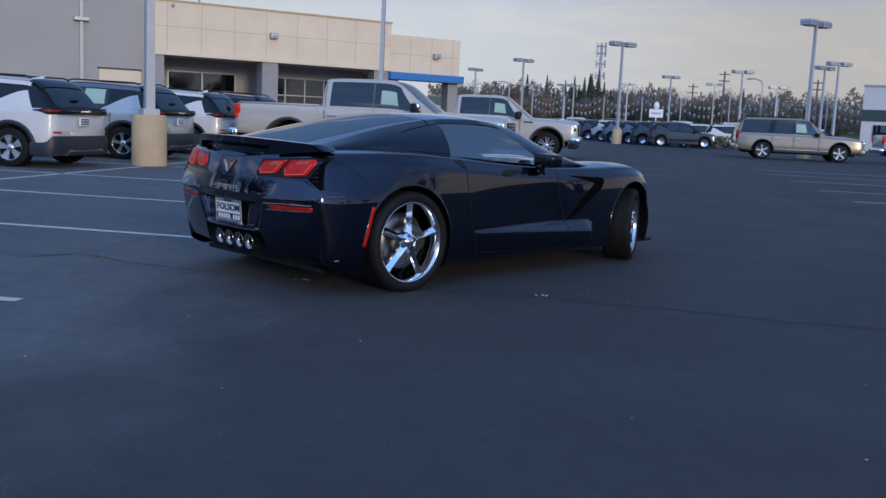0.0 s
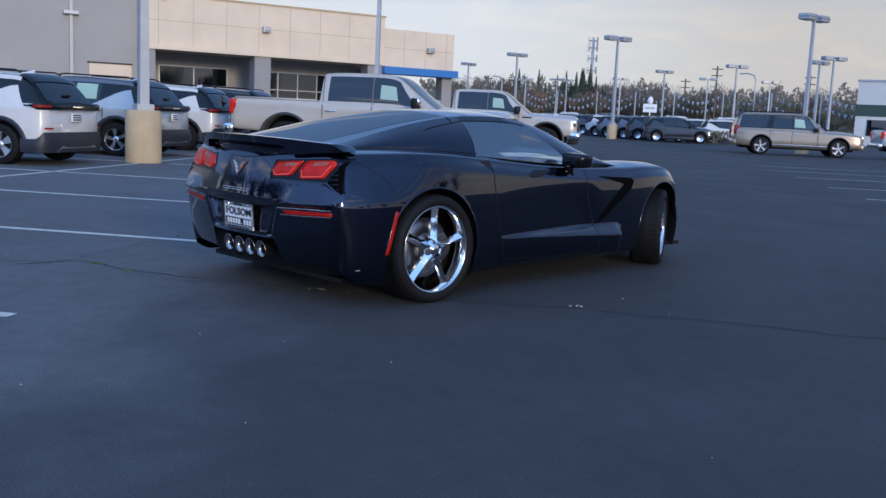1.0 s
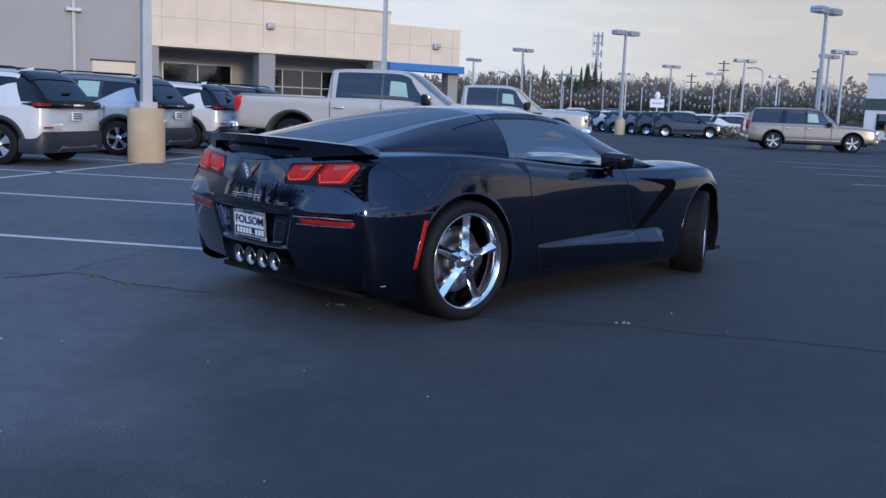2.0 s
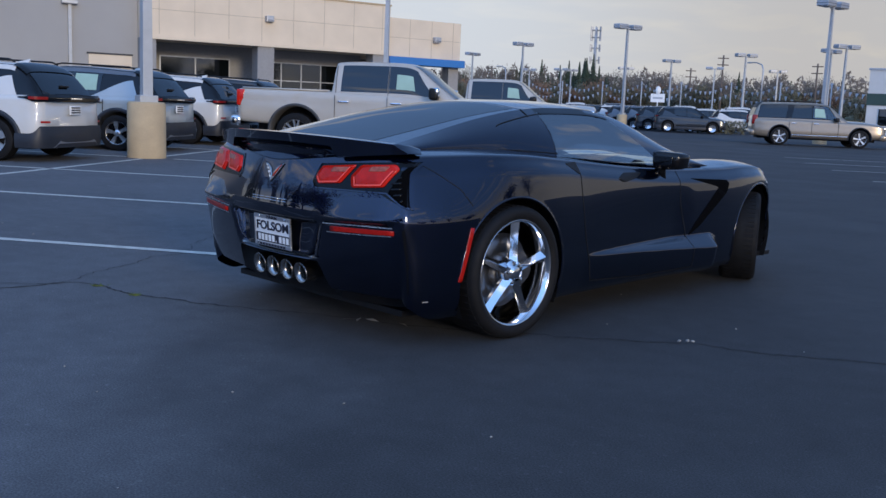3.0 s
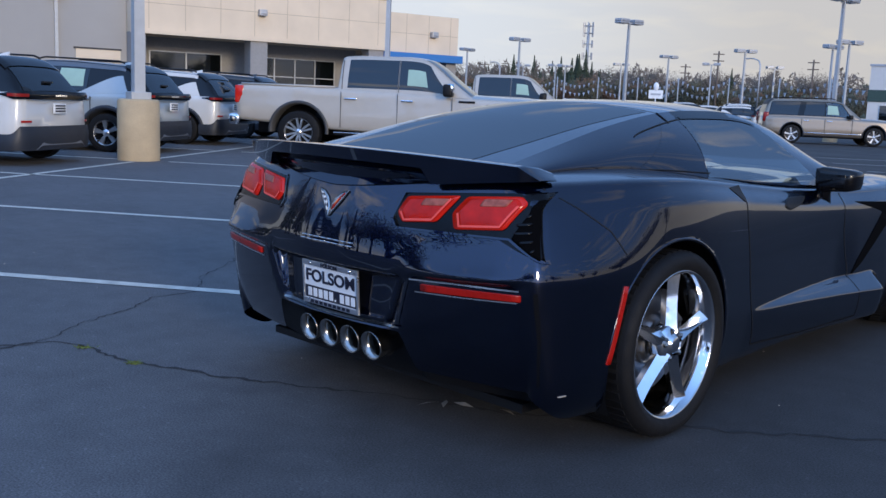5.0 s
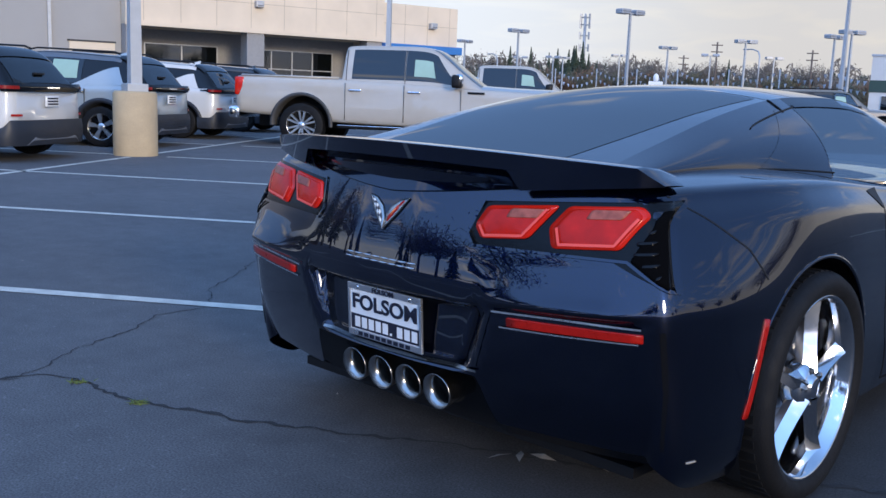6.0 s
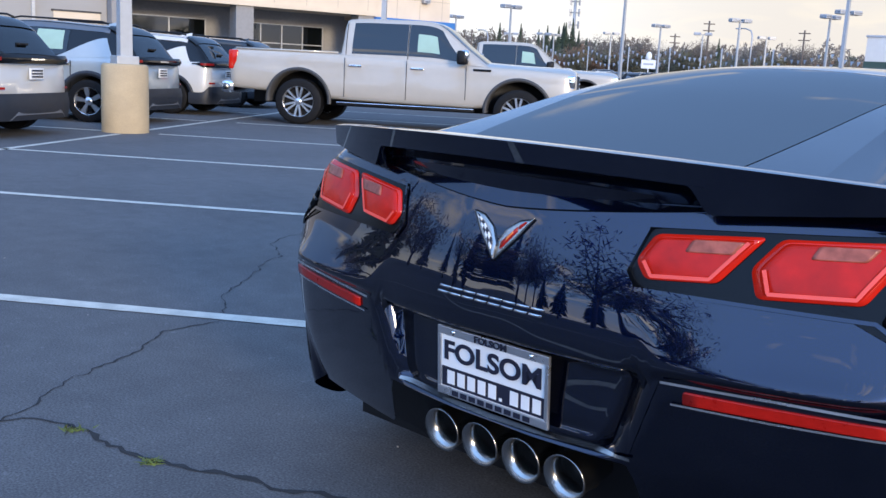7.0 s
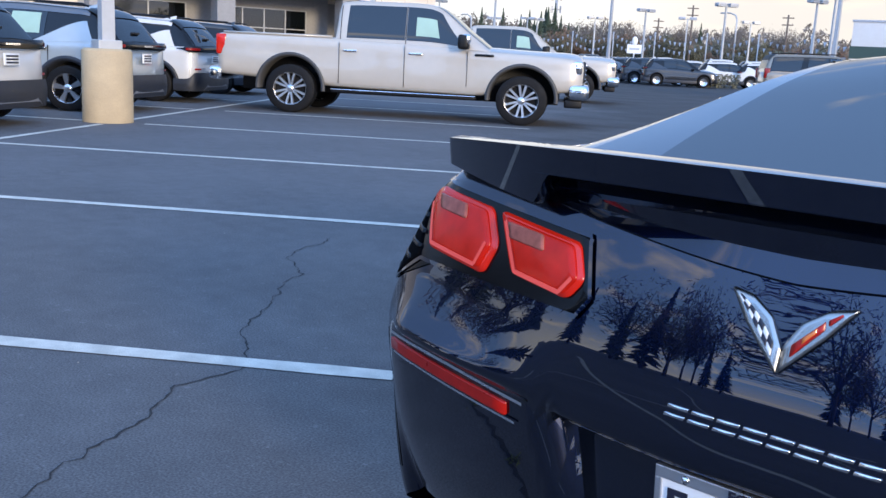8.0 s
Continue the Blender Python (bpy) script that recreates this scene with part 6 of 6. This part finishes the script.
for k in range(28):
    copy_thing(rng.choice(con), on_bank(rng.gauss(38.0, 1.3), rng.uniform(215, 250), rng.uniform(0, 360)) @ Matrix.Scale(rng.uniform(0.6, 0.95), 4))
for k in range(16):
    copy_thing(rng.choice(con), on_bank(rng.uniform(12, 46), rng.uniform(225, 260), rng.uniform(0, 360)) @ Matrix.Scale(rng.uniform(0.45, 0.8), 4))
for k in range(46):
    az = 8 + 39 * k / 46 + rng.uniform(-0.4, 0.4)
    copy_thing(rng.choice(bare), on_bank(az, rng.uniform(190, 240), rng.uniform(0, 360)) @ Matrix.Scale(rng.uniform(0.62, 1.0), 4))
for k in range(50):
    az = 10 + 36 * k / 50 + rng.uniform(-0.6, 0.6)
    copy_thing(rng.choice(rust), on_bank(az, rng.uniform(155, 185), rng.uniform(0, 360)) @ Matrix.Scale(rng.uniform(0.55, 1.0), 4))
for k in range(76):
    az = 9 + 38 * k / 76 + rng.uniform(-0.5, 0.5)
    copy_thing(rng.choice(oliv), on_bank(az, rng.uniform(140, 175), rng.uniform(0, 360)) @ Matrix.Scale(rng.uniform(0.5, 1.0), 4))


def far_wood(name, label, leaf, az0, az1, r0, r1, low, tall, count, seed, size):
    """A distant wooded ridge: thousands of twig tufts and boughs with an uneven top."""
    r = random.Random(seed)
    vs, fs = [], []
    for k in range(count):
        az, dist = r.uniform(az0, az1), r.uniform(r0, r1)
        rise = 0.62 + 0.5 * noise.noise(Vector((az * 0.55, seed, 0))) + 0.35 * noise.noise(Vector((az * 2.1, seed, 5)))
        c = polar(az, dist).translation
        c.z = low + tall * max(rise, 0.15) * smooth01(5, 20, az) * r.random() ** 0.7
        d = Vector((r.gauss(0, 0.7), r.gauss(0, 0.7), r.gauss(0.5, 1))).normalized() * r.uniform(0.4, 1.0) * size
        w = d.orthogonal().normalized() * size * r.uniform(0.10, 0.32)
        n = len(vs)
        vs += [c - d, c + w, c + d, c - w]
        fs.append((n, n + 1, n + 2, n + 3))
    ob = part(name, (vs, fs), M[leaf], None, smooth=False)
    return tagged(ob, label, "woodland", kind="stuff")


far_wood("bare_wood", "gray-brown leafless wood on a distant ridge", "twig", 6, 47, 255, 285, 4.0, 10.5, 12000, 31, 0.85)
far_wood("evergreen_wood", "dark evergreen wood on a distant ridge", "conifer", 10, 47, 262, 290, 3.0, 9.5, 6000, 33, 0.9)
far_wood("russet_wood", "russet and brown scrub on a distant bank", "russet", 12, 46, 200, 240, 3.0, 4.5, 3500, 35, 0.6)


def bank(u, v):
    az, r = 2 + 50 * u, 128 + 130 * v
    p = polar(az, r).translation
    return Vector((p.x, p.y, -0.05 + 6.2 * smooth01(0.05, 0.8, v) + 0.7 * noise.noise(Vector((u * 14, v * 5, 0)))))


tagged(part("grass_bank", grid(bank, 70, 12), M["grass"], None), "dry olive grass bank behind the lot", "bank", kind="structure")

# trees behind the walk, which the coupe's paint mirrors
for k in range(34):
    az = 104 + 3.6 * k + rng.uniform(-1.2, 1.2)
    src = rng.choice(bare + con)
    size = rng.uniform(1.5, 2.1) if src in bare else rng.uniform(0.9, 1.4)
    copy_thing(src, polar(az, rng.uniform(38, 60), 0, rng.uniform(0, 360)) @ Matrix.Scale(size, 4))
for k in range(6):
    copy_thing(rng.choice(bare + oliv), polar(285 + 9 * k + rng.uniform(-3, 3), rng.uniform(45, 62), 0, rng.uniform(0, 360)) @ Matrix.Scale(rng.uniform(0.9, 1.2), 4))

tower = thing("cell_tower", "gray lattice cell tower with antenna panels above the trees", "tower", polar(36.95, 225))
part("mast", tube([(0, 0, 0), (0, 0, 19.5)], 0.45, 8, 0.3), M["galv"], tower)
for z in (12.5, 15.2, 17.6, 19.2):
    for k in range(6):
        a = radians(60 * k)
        p = part("antenna", box_bm(-0.16, 0.16, -0.1, 0.1, -0.8, 0.8), M["galv"], tower, smooth=False)
        p.matrix_local = pose(1.15 * math.cos(a), 1.15 * math.sin(a), z, 0, 0, 60 * k)
    part("ring", tube([(1.15 * math.cos(radians(20 * k)), 1.15 * math.sin(radians(20 * k)), z) for k in range(19)], 0.06, 5, cap=False), M["galv"], tower)
    part("strut", join(tube([(-1.15, 0, z), (1.15, 0, z)], 0.06, 5), tube([(0, -1.15, z), (0, 1.15, z)], 0.06, 5)), M["galv"], tower)


def utility_pole(m, h):
    t = thing("utility_pole", "brown wooden utility pole with crossarms", "utility pole", m, "utility poles")
    part("pole", tube([(0, 0, 0), (0, 0, h)], 0.16, 8, 0.11), M["wood"], t)
    for dz in (0.4, 1.3):
        part("crossarm", box_bm(-0.75, 0.75, -0.04, 0.04, h - dz - 0.07, h - dz + 0.07), M["wood"], t, smooth=False)
    return t


for az, r, h in ((43.0, 150, 7.3), (29.9, 140, 9.4), (24.9, 140, 8.6), (31.6, 150, 8.0)):
    utility_pole(polar(az, r, 0, rng.uniform(0, 60)), h)
for az, r, h in ((27.8, 118, 7.4), (42.2, 128, 6.4)):
    t = thing("street_lamp", "gray street lamp with a curved arm", "street lamp", polar(az, r, 0, 160))
    part("pole", tube([(0, 0, 0), (0, 0, h - 0.8), (0.3, 0, h - 0.25), (1.1, 0, h), (2.0, 0, h + 0.05)], 0.09, 7, 0.06), M["galv"], t)
    part("lamp_head", box_bm(1.9, 2.6, -0.13, 0.13, h - 0.05, h + 0.1, bevel=0.03), M["galv"], t)
sg = thing("lot_sign", "white cross-shaped lot sign on a post", "sign", polar(33.57, 92, 0, 33) @ Matrix.Diagonal((0.55, 0.55, 0.86, 1)))
part("post", tube([(0, 0, 0), (0, 0, 4.0)], 0.09, 8), M["plate_white"], sg)
part("panel", box_bm(-1.15, 1.15, -0.08, 0.08, 2.5, 3.4, bevel=0.02), M["plate_white"], sg, smooth=False)
part("roundel", moved(pose(0, 0, 3.75, 90, 0, 0), lathe([(-0.08, 0.0005), (-0.08, 0.45), (0.08, 0.45), (0.08, 0.0005)], 20, "z")), M["plate_white"], sg)
part("bar", box_bm(-0.8, 0.8, -0.09, -0.081, 2.85, 3.05), M["galv"], sg, smooth=False)


def pennants(az0, r0, az1, r1, z, seed):
    r = random.Random(seed)
    a, b = polar(az0, r0).translation, polar(az1, r1).translation
    a.z = b.z = z
    n = max(int((b - a).length / 0.62), 8)
    pts = [a.lerp(b, k / n) - Vector((0, 0, 0.9 * math.sin(math.pi * k / n))) for k in range(n + 1)]
    t = thing("pennant_string", "string of small pale pennants between lot poles", "bunting", None, "pennant strings")
    part("line", tube(pts[::3] + [pts[-1]], 0.012, 4), M["wire"], t)
    d = (b - a).normalized() * 0.17
    vs, fs = [], []
    for p in pts[:-1]:
        k = len(vs)
        sway = Vector((r.uniform(-0.08, 0.08), r.uniform(-0.08, 0.08), 0))
        vs += [p - d, p + d, p + sway - Vector((0, 0, 0.42))]
        fs.append((k, k + 1, k + 2))
    tagged(part("bunting", (vs, fs), M["bunting"], t, smooth=False), kind="stuff")


POSTS = [(40.8, 124, 4.6), (38.9, 120, 4.6), (36.6, 116, 4.6), (34.4, 112, 4.6), (32.2, 108, 4.6), (29.5, 104, 4.6), (26.9, 100, 4.6), (24.3, 97, 4.6), (21.0, 94, 4.6)]
for az, r, h in POSTS:
    t = thing("pennant_pole", "slim pale metal pole holding pennant strings", "pole", polar(az, r), "pennant poles")
    part("pole", tube([(0, 0, 0), (0, 0, h)], 0.06, 7), M["pole"], t)
for k, (p, q) in enumerate(zip(POSTS, POSTS[1:])):
    pennants(p[0], p[1], q[0], q[1], 4.5, k)
    pennants(p[0], p[1], q[0], q[1], 3.6, 50 + k)
hedge = thing("hedge", "low clipped green hedge beside parked cars", "hedge", lot(7.9, 57.6))
r = random.Random(3)
vs, fs = [], []
for k in range(900):
    c = Vector((r.uniform(-1.6, 1.6), r.uniform(-0.7, 0.7), r.uniform(0.05, 0.85)))
    d = Vector((r.gauss(0, 1), r.gauss(0, 1), r.gauss(0, 1))).normalized() * 0.09
    w = d.orthogonal().normalized() * 0.05
    n = len(vs)
    vs += [c - d, c + w, c + d, c - w]
    fs.append((n, n + 1, n + 2, n + 3))
part("leaves", (vs, fs), M["olive"], hedge, smooth=False)


# ---- cracks and litter on the asphalt ----
def crack(path, width, seed, label="dark ragged crack in the asphalt"):
    r = random.Random(seed)
    pts = [Vector((*p, 0)) for p in path]
    fine = []
    for a, b in zip(pts, pts[1:]):
        n = max(int((b - a).length / 0.03), 2)
        fine += [a.lerp(b, k / n) for k in range(n)]
    fine.append(pts[-1])
    vs, fs, drift = [], [], 0.0
    for i, p in enumerate(fine):
        d = (fine[min(i + 1, len(fine) - 1)] - fine[max(i - 1, 0)]).normalized()
        side = Vector((-d.y, d.x, 0))
        drift = drift * 0.8 + r.gauss(0, 0.010)
        w = width * (0.25 + 0.9 * r.random() ** 1.5)
        c = p + side * drift
        vs += [c + side * w / 2 + Vector((0, 0, 0.0022)), c - side * w / 2 + Vector((0, 0, 0.0022))]
    for i in range(len(fine) - 1):
        fs.append((2 * i + 1, 2 * i + 3, 2 * i + 2, 2 * i))
    ob = part("crack", (vs, fs), M["crack"], None, smooth=False)
    ob.matrix_world = LOT
    return tagged(ob, label, "crack", "asphalt cracks", "structure")


crack([(-2.25, -0.42), (-2.03, -0.16), (-1.95, -0.10), (-1.80, -0.14), (-1.61, -0.23), (-1.48, -0.30), (-1.29, -0.33), (-1.06, -0.36), (-0.89, -0.38), (-0.47, -0.42), (0.2, -0.50), (0.65, -0.50), (1.07, -0.46), (1.63, -0.40), (1.94, -0.49), (2.4, -0.48), (3.2, -0.60), (4.4, -0.55), (6.5, -0.75)], 0.026, 1)
crack([(-2.03, -0.16), (-2.05, 0.18), (-2.05, 0.38), (-2.0, 0.63), (-2.02, 0.95), (-1.86, 1.15), (-1.88, 1.45), (-2.0, 1.65), (-2.02, 2.11), (-2.10, 2.43), (-2.04, 2.64), (-2.23, 3.0), (-2.15, 3.6)], 0.010, 2)
crack([(-2.03, -0.16), (-2.4, -0.32), (-3.0, -0.5), (-4.2, -0.3)], 0.012, 3)
for u, n in ((-0.16, -0.48), (-0.10, -0.465), (-0.03, -0.46), (0.15, -0.5)):
    ob = part("dry_leaf", ([(-0.03, 0, 0.003), (0, 0.009, 0.008), (0.034, 0.002, 0.003), (0.002, -0.009, 0.0035)], [(0, 3, 1), (3, 2, 1)]), M["debris"], None, smooth=False)
    ob.matrix_world = lot(u, n, 0, u * 900) @ Matrix.Scale(1.5, 4)
    tagged(ob, "small dry pale leaf lying on the asphalt", "leaf", "litter on the asphalt")
for u, n, s in ((-1.48, -0.30, 5), (-1.80, -0.14, 6)):
    t = thing("weed", "small tuft of green weed growing in a crack", "weed", lot(u, n), "weeds in cracks")
    r = random.Random(s)
    vs, fs = [], []
    for k in range(46):
        b = Vector((r.gauss(0, 0.016), r.gauss(0, 0.010), 0.001))
        d = Vector((r.gauss(0, 0.02), r.gauss(0, 0.02), r.uniform(0.004, 0.014)))
        w = d.orthogonal().normalized() * 0.003
        n0 = len(vs)
        vs += [b - w, b + w, b + d]
        fs.append((n0, n0 + 1, n0 + 2))
    part("foliage", (vs, fs), M["weed"], t, smooth=False)
r = random.Random(9)
for k in range(60):
    u, n = (1.63 + r.gauss(0, 0.05), -0.37 + r.gauss(0, 0.04)) if k < 3 else (r.uniform(-5, 4), r.uniform(-3.5, 6))
    sz = r.uniform(0.003, 0.007) if k >= 3 else r.uniform(0.010, 0.016)
    bm = bmesh.new()
    bmesh.ops.create_icosphere(bm, subdivisions=1, radius=sz)
    for v in bm.verts:
        v.co *= r.uniform(0.7, 1.3)
        v.co.z *= 0.6
    ob = part("pebble", bm, M["debris"], None, smooth=False)
    ob.matrix_world = lot(u, n, sz * 0.45)
    tagged(ob, "small pale pebble lying on the asphalt", "pebble", "pebbles on the asphalt")

# a scrap of paper under the tail
r = random.Random(17)
bm = bmesh.new()
bmesh.ops.create_icosphere(bm, subdivisions=2, radius=0.026)
for v in bm.verts:
    v.co *= r.uniform(0.72, 1.25)
    v.co.x *= 1.5
    v.co.z *= 0.55
scrap = part("paper_scrap", bm, M["bunting"], None, smooth=False)
scrap.matrix_world = pose(-1.225, -0.088, 0.011, 0, 0, 30)
tagged(scrap, "small crumpled pale paper scrap lying on the asphalt", "litter")
